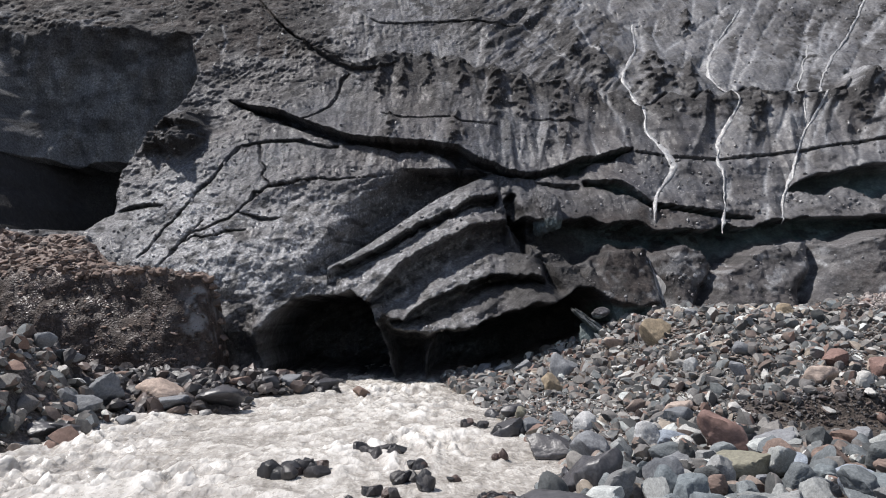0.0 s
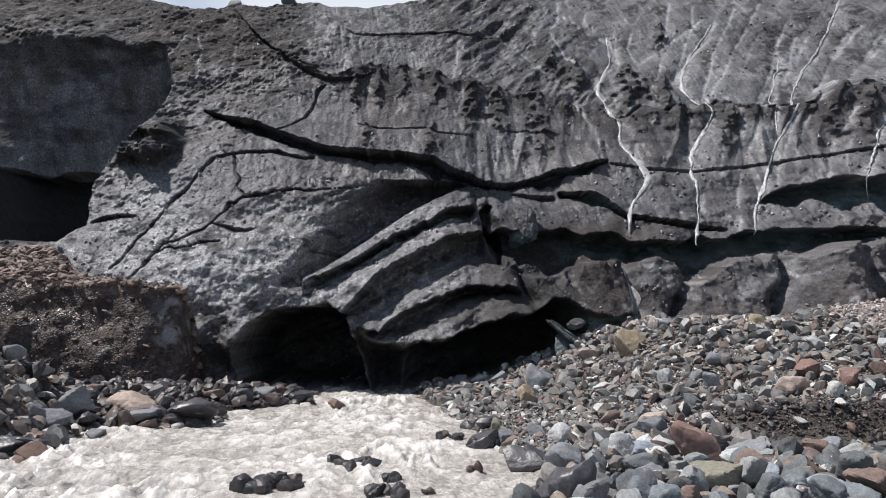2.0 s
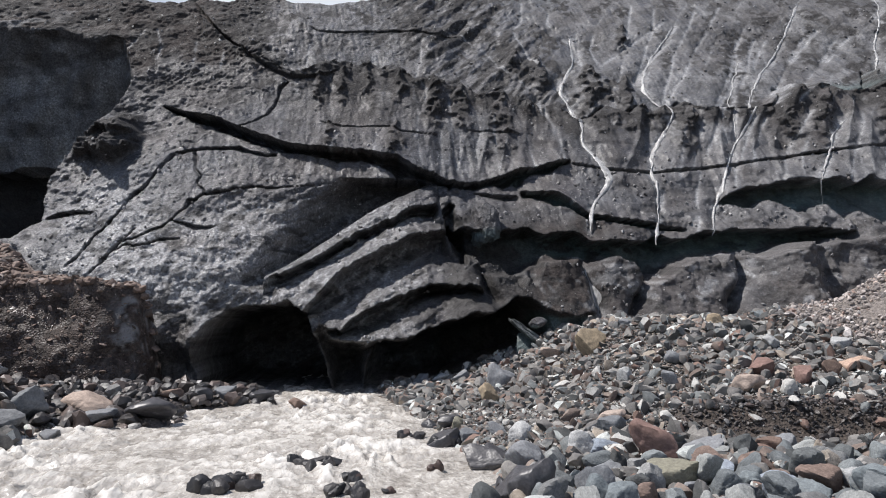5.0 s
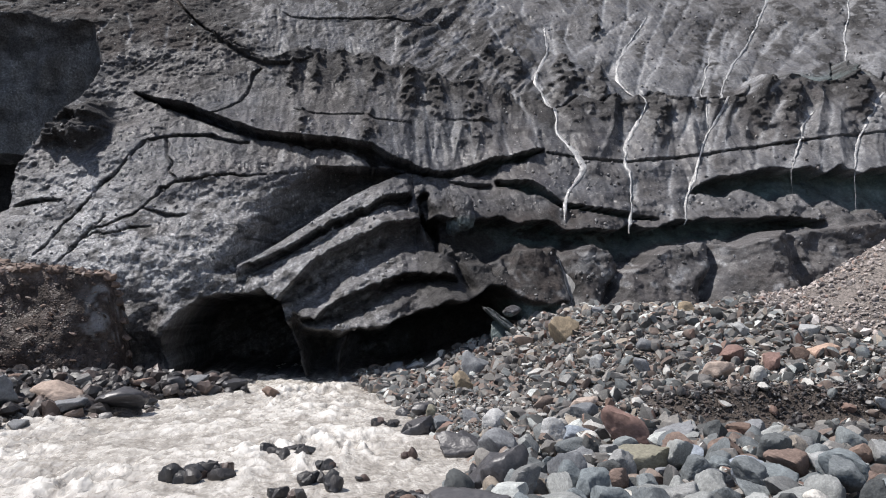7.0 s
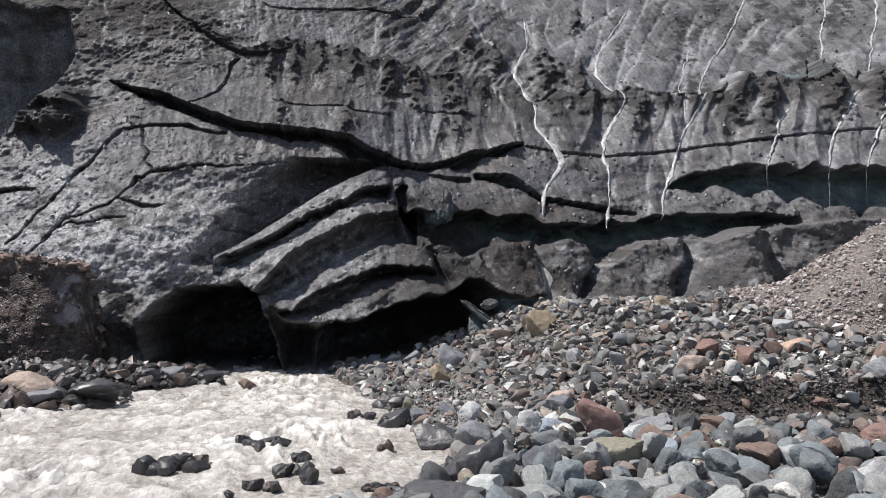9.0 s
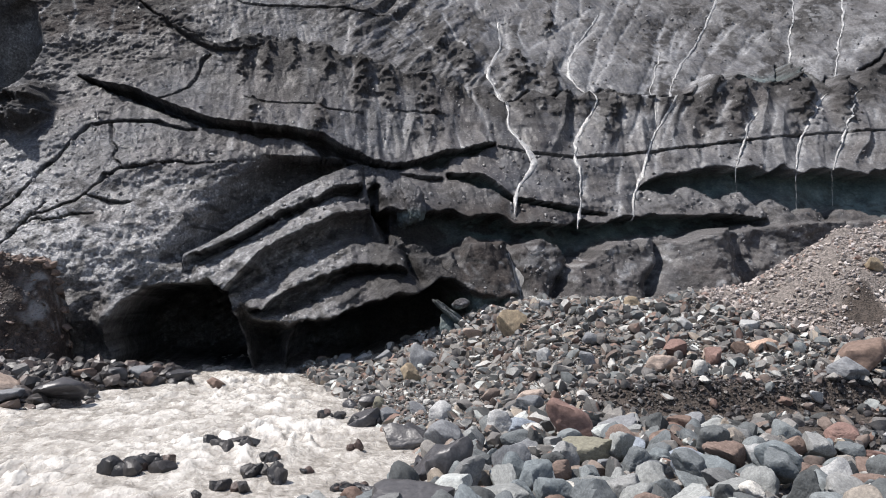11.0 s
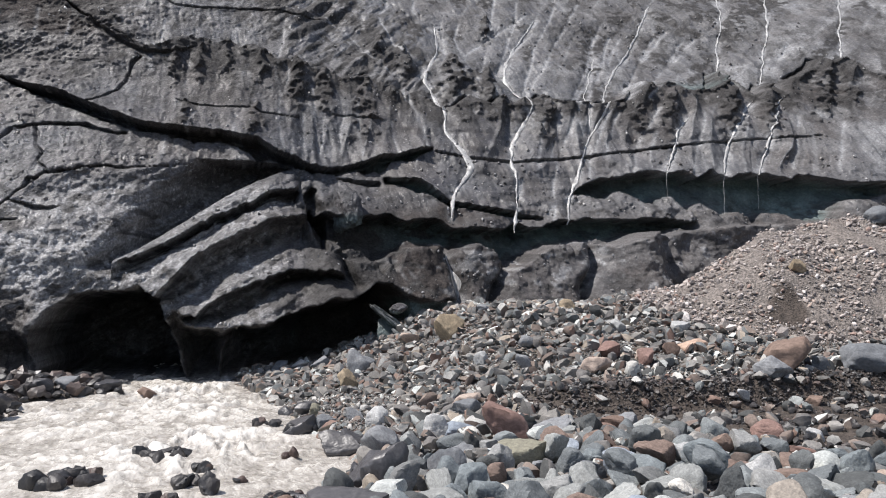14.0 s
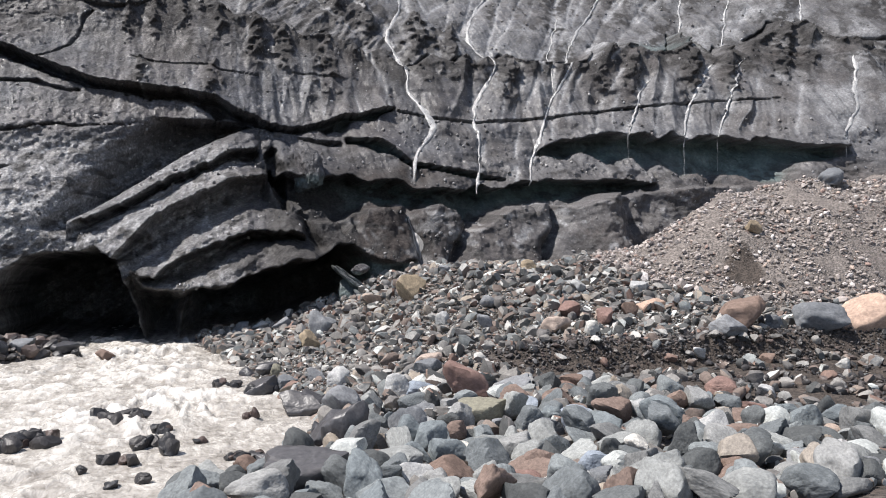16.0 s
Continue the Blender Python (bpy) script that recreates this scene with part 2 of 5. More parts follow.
TONES = {
    "rust": stone_material("rust_red_stone", [(0.0, (0.18, 0.112, 0.095)), (1.0, (0.22, 0.143, 0.123))]),
    "orange": stone_material("orange_stone", [(0.0, (0.40, 0.28, 0.215)), (1.0, (0.44, 0.32, 0.25))]),
    "brown": stone_material("brown_stone", [(0.0, (0.15, 0.105, 0.085)), (1.0, (0.22, 0.16, 0.13))]),
    "tan": stone_material("tan_stone", [(0.0, (0.34, 0.27, 0.225)), (1.0, (0.38, 0.31, 0.265))]),
    "ochre": stone_material("ochre_stone", [(0.0, (0.28, 0.225, 0.155)), (1.0, (0.33, 0.265, 0.185))]),
    "olive": stone_material("olive_grey_stone", [(0.0, (0.17, 0.165, 0.125)), (1.0, (0.21, 0.2, 0.155))]),
    "pale": stone_material("pale_grey_stone", [(0.0, (0.34, 0.345, 0.342)), (1.0, (0.42, 0.42, 0.416))]),
    "cream": stone_material("cream_stone", [(0.0, (0.52, 0.5, 0.45)), (1.0, (0.58, 0.56, 0.52))]),
    "blue": stone_material("blue_grey_stone", [(0.0, (0.22, 0.255, 0.3)), (1.0, (0.28, 0.31, 0.35))]),
    "slate": stone_material("slate_grey_stone", [(0.0, (0.14, 0.148, 0.158)), (1.0, (0.22, 0.226, 0.235))]),
    "dark": stone_material("dark_damp_stone", [(0.0, (0.045, 0.045, 0.05)), (1.0, (0.075, 0.072, 0.075))], rough=0.45, spec=0.5),
}

# ---- terrain and noise ----
def smooth(a, b, v):
    """Smooth ramp from 0 at a to 1 at b."""
    u = np.clip((v - a) / (b - a), 0, 1)
    return u * u * (3 - 2 * u)


def lattice(ix, iy, iz):
    h = (ix * 374761393 + iy * 668265263 + iz * 1274126177) & 0xFFFFFFFF
    h = ((h ^ (h >> 13)) * 1103515245) & 0xFFFFFFFF
    h = ((h ^ (h >> 16)) * 747796405) & 0xFFFFFFFF
    return ((h ^ (h >> 15)) & 0xFFFFFF) / float(0xFFFFFF) * 2 - 1


def vnoise(x, y, z=0.0):
    """Value noise from -1 to 1."""
    x, y, z = np.broadcast_arrays(np.asarray(x, float), np.asarray(y, float), np.asarray(z, float))
    fx, fy, fz = np.floor(x), np.floor(y), np.floor(z)
    ix, iy, iz = fx.astype(np.int64), fy.astype(np.int64), fz.astype(np.int64)
    u, v, w = x - fx, y - fy, z - fz
    u, v, w = u * u * (3 - 2 * u), v * v * (3 - 2 * v), w * w * (3 - 2 * w)
    total = 0
    for a in (0, 1):
        for b in (0, 1):
            for c in (0, 1):
                weight = (u if a else 1 - u) * (v if b else 1 - v) * (w if c else 1 - w)
                total = total + weight * lattice(ix + a, iy + b, iz + c)
    return total


def fbm(x, y, z=0.0, octaves=4, gain=0.5):
    total, amp, k = 0, 1.0, 1.0
    for o in range(octaves):
        total = total + amp * vnoise(x * k + 17.3 * o, y * k + 5.1 * o, z * k + 9.7 * o)
        amp, k = amp * gain, k * 2.03
    return total


def inside(poly, x, y):
    hit = np.zeros(np.shape(x), bool)
    for (x0, y0), (x1, y1) in zip(poly, poly[1:] + poly[:1]):
        cross = ((y0 > y) != (y1 > y)) & (x < (x1 - x0) * (y - y0) / ((y1 - y0) or 1e-9) + x0)
        hit ^= cross
    return hit


def along(line, x, y):
    """Distance to a polyline, and the share of the way along it."""
    best, share = np.full(np.shape(x), 1e9), np.zeros(np.shape(x))
    n = len(line) - 1
    for i in range(n):
        (x0, y0), (x1, y1) = line[i][:2], line[i + 1][:2]
        dx, dy = x1 - x0, y1 - y0
        u = np.clip(((x - x0) * dx + (y - y0) * dy) / (dx * dx + dy * dy + 1e-12), 0, 1)
        d = np.hypot(x - x0 - u * dx, y - y0 - u * dy)
        near = d < best
        best, share = np.where(near, d, best), np.where(near, (i + u) / n, share)
    return best, share


RIVER = [(-0.2, 27.2), (0.7, 22.7), (1.25, 19.2), (1.6, 15.7), (2.1, 13.4), (1.95, 11.7), (1.0, 10.1), (0.0, 9.3), (-4.0, 8.7), (-40.0, 8.0),
         (-40.0, 14.0), (-7.7, 14.6), (-7.1, 15.6), (-7.5, 17.6), (-7.1, 18.7), (-4.8, 19.2), (-5.4, 22.3), (-3.2, 23.7), (-3.4, 25.2), (-6.3, 27.5),
         (-6.4, 38.0), (-0.5, 38.0)]


def shore(x, y):
    """Distance from the river's edge: more than 0 on land."""
    d = along(RIVER + RIVER[:1], x, y)[0]
    return np.where(inside(RIVER, x, y), -d, d)


def mound_height(x, y):
    """The gravel mound beside the bank."""
    return np.interp(x + 0.1 * np.minimum(y - 21, 0) - 0.62 * np.maximum(y - 21, 0), [9.0, 10.9, 12.4, 13.7, 15.0, 18.6, 24.0], [0.0, 0.35, 0.85, 1.5, 2.2, 2.7, 3.2]) * smooth(15.2, 22.0, y)


def bare_bank(x, y):
    """Bare dark earth of the cut bank, widening away from the river."""
    near = np.interp(x, [5.0, 6.4, 7.2, 7.8, 8.5, 9.5], [14.0, 12.6, 12.2, 10.0, 9.0, 8.3]) + 0.4 * vnoise(x / 0.8, y / 0.8, 4.0)
    return smooth(near - 0.3, near + 0.3, y) * (1 - smooth(15.3, 15.8, y)) * smooth(4.8, 6.2, x)


def ground_height(x, y):
    d = shore(x, y)
    z = np.where(d > 0, 0.42 * (1 - np.exp(-np.maximum(d, 0) / 1.2)), -0.6 * (1 - np.exp(np.minimum(d, 0) / 0.9)))
    edge = np.interp(y, [9, 12, 13.4, 15.7, 19.2, 22.7, 27.2], [0.5, 2.0, 2.1, 1.6, 1.25, 0.7, -0.2])
    right = smooth(edge - 0.2, edge + 0.4, x)
    wob = 0.5 * vnoise(x / 2.3, y / 2.3)
    z = z + right * 0.55 * smooth(4.0, 8.0, x) * smooth(14.45 + wob, 15.0 + wob, y)
    z = z + right * 1.3 * smooth(edge + 1.8, edge + 6.5, x) * smooth(15.5, 22.0, y)
    z = z + right * mound_height(x, y)
    z = z + 1.5 * smooth(-7.4, -9.6, x) * smooth(12.0, 16.0, y) * (1 - smooth(18.5, 21.5, y))
    z = z + 0.55 * smooth(8.5, 2.0, y)
    land = smooth(-0.1, 0.6, d)
    z = z + right * smooth(0.2, 0.8, mound_height(x, y)) * 0.26 * fbm(x / 1.3, y / 1.3, 6.0, 3)
    return z + land * (0.10 * fbm(x / 1.7, y / 1.7, 3.0, 3) + 0.03 * vnoise(x / 0.3, y / 0.3))


def base_depth(x, z):
    """The glacier's face without its relief: steep below, leaning back above, turning towards the bank."""
    h = np.maximum(z - 4, 0)
    return 27.0 + 0.78 * np.maximum(z - 1.8, 0) + 0.008 * h * h - 0.012 * np.maximum(x - 8, 0) ** 2


def grid_mesh(name, px, py, pz, mat, tone=None):
    """A sheet from three arrays of one shape, smooth shaded."""
    rows, cols = px.shape
    me = bpy.data.meshes.new(name)
    co = np.stack([px, py, pz], -1).reshape(-1, 3).astype(np.float32)
    i = np.arange(rows * cols).reshape(rows, cols)
    quads = np.stack([i[:-1, :-1], i[:-1, 1:], i[1:, 1:], i[1:, :-1]], -1).reshape(-1, 4)
    me.vertices.add(len(co))
    me.vertices.foreach_set("co", co.ravel())
    me.loops.add(quads.size)
    me.loops.foreach_set("vertex_index", quads.ravel().astype(np.int32))
    me.polygons.add(len(quads))
    me.polygons.foreach_set("loop_start", np.arange(0, quads.size, 4, dtype=np.int32))
    me.polygons.foreach_set("use_smooth", np.ones(len(quads), bool))
    me.update(calc_edges=True)
    if tone is not None:
        a = me.color_attributes.new("tone", 'FLOAT_COLOR', 'POINT')
        flat_tone = tone.reshape(-1, 4).astype(np.float32)
        a.data.foreach_set("color", np.concatenate([flat_tone[:, :3], np.ones((len(co), 1), np.float32)], 1).ravel())
        g = me.attributes.new("grime_shade", 'FLOAT', 'POINT')
        g.data.foreach_set("value", flat_tone[:, 3].copy())
    me.materials.append(mat)
    return me


def join_mesh(name, verts, faces, mat, flat=False):
    """Many small closed meshes in one, from arrays of corners and triangles."""
    me = bpy.data.meshes.new(name)
    me.vertices.add(len(verts))
    me.vertices.foreach_set("co", verts.astype(np.float32).ravel())
    me.loops.add(faces.size)
    me.loops.foreach_set("vertex_index", faces.astype(np.int32).ravel())
    me.polygons.add(len(faces))
    me.polygons.foreach_set("loop_start", np.arange(0, faces.size, 3, dtype=np.int32))
    me.polygons.foreach_set("use_smooth", np.full(len(faces), not flat))
    me.update(calc_edges=True)
    me.materials.append(mat)
    return me


# ---- ground: one sheet to the horizon ----
ax = np.concatenate([[-1500, -600, -250, -120, -70, -45, -30, -22, -18], np.arange(-15, 27.01, 0.11), [28, 30, 34, 42, 60, 100, 250, 600, 1500]])
ay = np.concatenate([[-1500, -600, -250, -100, -50, -25, -12, -6, -2, 1, 3, 4.5], np.arange(5.6, 29.0, 0.11), [29.5, 31, 34, 38, 45, 60, 100, 250, 600, 1500]])
gx, gy = np.meshgrid(ax, ay)
gz = ground_height(gx, gy)
gz = np.where((gy > 40) | (np.abs(gx) > 60) | (gy < -20), np.minimum(gz, 0.4), gz)
dry = smooth(0.15, 0.7, mound_height(gx, gy)) * (gx > 6) * (gy > 10) * (gy < 40)
# dark earth of the cut bank; terrace soil darkened as shade between stones
damp = np.maximum(bare_bank(gx, gy), 0.8 * (1 - smooth(13.5, 14.5, gy)))
scar = np.exp(-((gx - 13.9 - 0.35 * (gy - 18.5) + 0.3 * vnoise(gx / 0.5, gy / 0.5, 2.0)) / 0.5) ** 2 - ((gy - 18.5) / 0.75) ** 2)
damp = np.maximum(damp, smooth(0.3, 0.7, scar + 0.3 * fbm(gx / 0.4, gy / 0.4, 8.0, 2)) * (scar > 0.15))
soil_tone = np.stack([dry, damp, dry * 0, dry * 0], -1)
tagged(new("ground", grid_mesh("ground", gx, gy, gz, SOIL, soil_tone)), "grey-brown gravelly outwash ground beside the meltwater river", "ground", kind="structure")

# ---- river ----
wx, wy = np.meshgrid(np.concatenate([np.arange(-22, -13, 0.12), np.arange(-13, 3.3, 0.05)]), np.concatenate([np.arange(8.0, 24, 0.055), np.arange(24, 35, 0.12)]))
swirl = 0.9 * fbm(wx / 1.8, wy / 2.2, 1.0, 3)
swell = fbm(wx / 1.5 + swirl, wy / 1.0 - swirl, 2.0, 2)
chop = (1 - np.abs(vnoise(wx / 0.5 + swirl, wy / 0.75 + 0.6 * swirl, 7.0))) ** 2 + 0.4 * (1 - np.abs(vnoise(wx / 0.26 - swirl, wy / 0.3, 3.0))) ** 2
splash = fbm(wx / 0.19 + swirl, wy / 0.24, 5.0, 3, 0.7) * np.clip(1.0 + 1.2 * fbm(wx / 0.9, wy / 1.2, 55.0, 2), 0.1, 2)
rough_water = 0.3 + 0.7 * smooth(2.4, 0.0, wx + 0.1 * (wy - 12)) * smooth(8.5, 14.0, wy)
lively = np.clip(0.75 + 0.6 * fbm(wx / 2.2, wy / 3.0, 9.0, 2), 0.25, 1.4)
wz = rough_water * (0.06 * swell + lively * (0.13 * (chop - 0.7) + 0.045 * splash))
drift = smooth(0.0, 0.6, fbm((wx + 0.5 * swirl) / 0.45, (wy + 0.8 * swirl) / 0.8, 14.0, 4, 0.65))
froth = np.clip(0.3 * drift - 0.1 + 0.25 * swell + lively * (0.9 * (chop - 0.7)) + 0.25 * splash + 0.1, 0, 1) * rough_water
tagged(new("water", grid_mesh("water", wx, wy, wz, WATER, np.stack([froth, froth * 0, froth * 0, froth * 0], -1))), "fast milky grey-white meltwater river with foaming waves", "water", kind="structure")

# ---- shapes of stones and blocks ----
def ball(level):
    bm = bmesh.new()
    bmesh.ops.create_icosphere(bm, subdivisions=level, radius=1.0)
    v = np.array([p.co[:] for p in bm.verts])
    f = np.array([[p.index for p in q.verts] for q in bm.faces])
    bm.free()
    return v, f


def stone_shape(level, rng, angular=0.6):
    """A broken and worn stone about one unit in radius: a ball cut by planes, with a rough skin."""
    v, f = ball(level)
    n = int(rng.integers(8, 13))
    way = rng.normal(size=(n, 3))
    way /= np.linalg.norm(way, axis=1)[:, None]
    dist = rng.uniform(0.45, 1.0, n)
    reach = np.maximum(v @ way.T, 0.03)
    power = 7 + 22 * angular
    r = (np.sum((reach / dist) ** power, 1) + 0.75 ** power) ** (-1 / power)
    off = rng.uniform(-50, 50, 3)
    r = r * (1 + 0.09 * fbm(v[:, 0] * 1.7 + off[0], v[:, 1] * 1.7 + off[1], v[:, 2] * 1.7 + off[2], 4, 0.6))
    v = v * r[:, None]
    v = v - (v.max(0) + v.min(0)) / 2
    return v / np.abs(v).max(0), f


# ---- glacier ----
# lines on the ice face: x, z and half width in metres
MAIN_CREVICE = [(-9.39, 11.39, 0.04), (-8.63, 11.05, 0.12), (-7.83, 10.7, 0.21), (-6.53, 10.16, 0.28), (-5.01, 9.46, 0.37), (-3.57, 9.01, 0.25), (-2.18, 8.85, 0.2), (-0.8, 8.72, 0.29), (0.56, 8.29, 0.42), (1.67, 7.81, 0.24), (2.5, 7.58, 0.13), (2.98, 7.48, 0.11)]
MIDDLE_CREVICE = [(2.5, 7.5, 0.11), (3.54, 7.45, 0.18), (4.57, 7.71, 0.2), (5.51, 8.01, 0.24), (6.7, 8.36, 0.18), (7.62, 8.69, 0.07)]
THIN_SEAM = [(7.55, 8.58, 0.05), (8.96, 8.25, 0.06), (10.72, 8.13, 0.06), (13.0, 8.36, 0.06), (15.48, 8.7, 0.06), (18.27, 9.09, 0.04)]
SEAM_END = [(16.31, 8.8, 0.04), (18.6, 9.1, 0.05), (21.28, 9.3, 0.04), (24.1, 9.52, 0.04)]
LOWER_SEAM = [(5.38, 7.2, 0.07), (6.02, 7.05, 0.24), (6.77, 6.96, 0.26), (7.33, 6.51, 0.19), (7.8, 6.2, 0.15), (8.62, 6.04, 0.13), (10.04, 5.8, 0.13), (11.44, 5.65, 0.08)]
UPPER_SEAM = [(3.51, 7.2, 0.04), (4.26, 7.05, 0.11), (5.35, 7.0, 0.09)]
UNDERCUT = [(2.3, 5.6, 0.1), (2.5, 5.45, 0.5), (2.61, 5.36, 0.2), (2.98, 5.16, 0.663), (3.68, 4.82, 0.838), (4.69, 4.72, 0.938), (5.52, 4.94, 0.7), (7.0, 5.04, 0.525), (7.7, 4.75, 0.6), (8.68, 4.92, 0.388), (9.59, 4.46, 0.787), (10.56, 4.81, 0.7), (11.52, 5.03, 0.438), (12.89, 5.22, 0.55), (14.29, 5.27, 0.5), (15.66, 5.4, 0.36), (17.53, 5.52, 0.12)]
ICE_SLIT = [(13.03, 6.77, 0.023), (13.39, 6.94, 0.241), (14.17, 7.08, 0.483), (15.4, 7.23, 0.46), (16.56, 7.13, 0.713), (17.64, 7.07, 0.77), (18.6, 6.67, 1.208), (20.27, 6.67, 1.184), (21.77, 6.61, 1.081), (22.47, 6.53, 1.0), (23.24, 6.74, 0.632), (24.2, 6.78, 0.517), (25.49, 7.02, 0.184)]
RIDGE_GULLY = [(2.9, 4.46, 0.31), (2.79, 5.12, 0.59), (2.63, 5.8, 0.59), (2.51, 6.46, 0.42)]
CRACK_A = [(-4.23, 8.67, 0.121), (-5.01, 8.84, 0.171), (-5.96, 9.0, 0.176), (-6.86, 9.02, 0.176), (-7.57, 8.96, 0.182), (-8.07, 8.64, 0.154), (-8.33, 8.07, 0.127), (-8.67, 7.42, 0.121), (-9.07, 6.7, 0.11), (-9.37, 5.98, 0.105), (-9.82, 5.38, 0.116), (-10.17, 4.91, 0.116), (-10.36, 4.46, 0.094), (-10.57, 4.15, 0.044)]
CRACK_B = [(-2.3, 7.44, 0.033), (-3.53, 7.29, 0.05), (-4.75, 7.14, 0.072), (-5.86, 6.97, 0.083), (-6.53, 6.82, 0.116), (-7.01, 6.38, 0.116), (-7.33, 5.95, 0.105), (-7.67, 5.6, 0.094), (-8.36, 5.21, 0.066), (-9.03, 4.87, 0.066), (-9.5, 4.39, 0.044)]
CRACK_C = [(-6.47, 6.82, 0.072), (-6.81, 7.49, 0.083), (-7.03, 8.13, 0.121), (-7.32, 8.8, 0.127)]
CRACK_D = [(-7.03, 5.15, 0.044), (-7.84, 4.96, 0.066), (-8.57, 4.87, 0.088), (-9.18, 4.66, 0.094), (-9.53, 4.18, 0.066), (-9.72, 3.9, 0.044)]
CRACK_E = [(-7.45, 5.82, 0.04), (-6.97, 5.67, 0.08), (-6.56, 5.52, 0.1), (-6.11, 5.52, 0.1), (-5.73, 5.61, 0.04)]
CAVE_RIM = [(-6.0, 0.03), (-6.02, 1.0), (-5.86, 1.71), (-5.54, 2.2), (-5.1, 2.6), (-4.58, 2.84), (-3.85, 2.92), (-3.11, 2.94), (-2.62, 2.64), (-2.3, 2.15), (-2.1, 1.53), (-1.82, 0.82), (-1.51, -0.03)]
CAVERN_RIM = [(-0.57, 0.03), (-0.39, 0.82), (-0.21, 1.54), (0.6, 1.71), (1.69, 2.03), (2.44, 2.36), (3.56, 2.58), (4.07, 2.91), (4.56, 3.12), (5.11, 2.99), (5.43, 2.65), (5.79, 2.11), (6.09, 1.63), (6.53, 1.0), (6.51, 0.03)]
CRACK_G = [(-8.57, 5.48, 0.044), (-8.9, 5.07, 0.094), (-9.24, 4.72, 0.066)]
CRACK_H = [(-12.2, 5.96, 0.07), (-11.55, 6.06, 0.13), (-10.9, 6.16, 0.13), (-10.28, 6.16, 0.04)]
SCARP = [(-9.8, 18.62, 0.08), (-9.14, 17.73, 0.152), (-8.34, 16.63, 0.24), (-7.48, 15.56, 0.248), (-6.51, 14.58, 0.2), (-5.45, 13.76, 0.152), (-4.63, 13.2, 0.128), (-4.1, 12.96, 0.144), (-3.21, 12.95, 0.12), (-2.47, 13.16, 0.064), (-1.98, 13.46, 0.04)]
TOP_SEAM = [(-3.66, 16.51, 0.028), (-3.11, 16.11, 0.063), (-1.88, 16.1, 0.049), (-0.5, 16.25, 0.049), (0.88, 16.34, 0.07), (2.26, 16.18, 0.063), (3.71, 16.2, 0.063)]
FACE_CRACK_B = [(3.47, 10.17, 0.02), (4.29, 10.13, 0.04), (5.46, 10.05, 0.02)]
SLAB_D = [(-1.49, 1.72, 0.09, 0.07), (-0.85, 1.83, 0.2, 0.07), (-0.12, 2.03, 0.39, 0.07), (0.61, 2.38, 0.65, 0.07), (1.36, 2.91, 0.97, 0.07), (2.04, 3.21, 1.06, 0.08), (2.71, 3.27, 0.89, 0.08), (3.44, 3.02, 0.49, 0.08), (3.83, 2.83, 0.19, 0.08)]
CAVE_SIDE = [(-8.58, 0.11), (-8.34, 1.17), (-7.28, 1.74), (-6.83, 2.33), (-6.22, 2.57), (-6.0, 2.15), (-6.14, 1.62), (-5.88, 1.0), (-5.83, 0.11)]
FACE_CRACK = [(-2.65, 10.48, 0.02), (-1.57, 10.19, 0.04), (0.28, 10.22, 0.04), (0.74, 9.97, 0.05), (2.34, 9.87, 0.02)]
ALCOVE_CRACK = [(-4.25, 12.63, 0.126), (-4.55, 12.28, 0.156), (-4.55, 11.39, 0.12), (-4.77, 10.89, 0.144), (-5.01, 10.56, 0.174), (-5.44, 10.13, 0.084), (-6.1, 9.89, 0.084)]
PILLAR_RIM = [(-2.28, 1.78), (-2.02, 2.03), (-1.2, 1.68), (-0.03, 1.61), (-0.3, 0.82), (-0.44, 0.02), (-1.62, -0.01), (-1.91, 0.82)]
ALCOVE_RIM = [(-17.88, 5.22), (-23.99, 16.85), (-19.99, 15.48), (-18.83, 16.32), (-16.28, 16.02), (-13.8, 15.8), (-12.03, 15.27), (-11.18, 12.97), (-11.26, 11.61), (-11.87, 10.29), (-12.47, 8.66), (-12.64, 7.47), (-12.28, 5.9), (-13.02, 5.22)]
UPPER_CREST = [(-13.33, 18.15), (-9.06, 17.34), (-6.93, 15.12), (-5.14, 13.96), (-4.02, 13.3), (-2.5, 13.68), (-1.46, 13.83), (0.12, 13.69), (1.16, 13.26), (1.92, 12.84), (3.67, 12.39), (5.38, 11.89), (7.29, 11.38), (8.3, 10.93), (10.41, 11.08), (12.9, 11.34), (15.7, 11.38), (17.52, 11.97), (19.56, 11.8)]
UPPER_CREST_END = [(16.91, 11.4), (17.42, 12.0), (20.0, 12.12), (20.99, 12.1), (21.66, 12.71), (22.31, 11.39), (23.24, 12.03), (23.8, 11.77), (24.67, 12.93), (26.95, 13.5), (27.61, 12.72), (28.67, 12.7)]
TOP_STEP = [(-4.83, 17.85), (-3.25, 16.41), (-1.0, 16.34), (1.26, 16.62), (3.24, 16.55)]
ICE_RIDGE = [(2.39, 4.32), (3.52, 3.92), (4.46, 3.76), (5.29, 4.16), (6.02, 4.39), (6.91, 4.47), (7.16, 4.25), (7.3, 4.0), (7.68, 4.37), (8.21, 4.52), (8.75, 4.33), (9.09, 3.83), (9.4, 3.45), (9.92, 3.73), (10.53, 4.17), (11.41, 4.53), (12.58, 4.65), (13.46, 4.5), (14.29, 4.76), (15.15, 5.07)]
ICE_RIDGE_END = [(13.74, 4.6), (14.76, 5.01), (16.54, 5.15), (18.74, 5.33), (21.28, 5.44), (24.28, 5.63)]
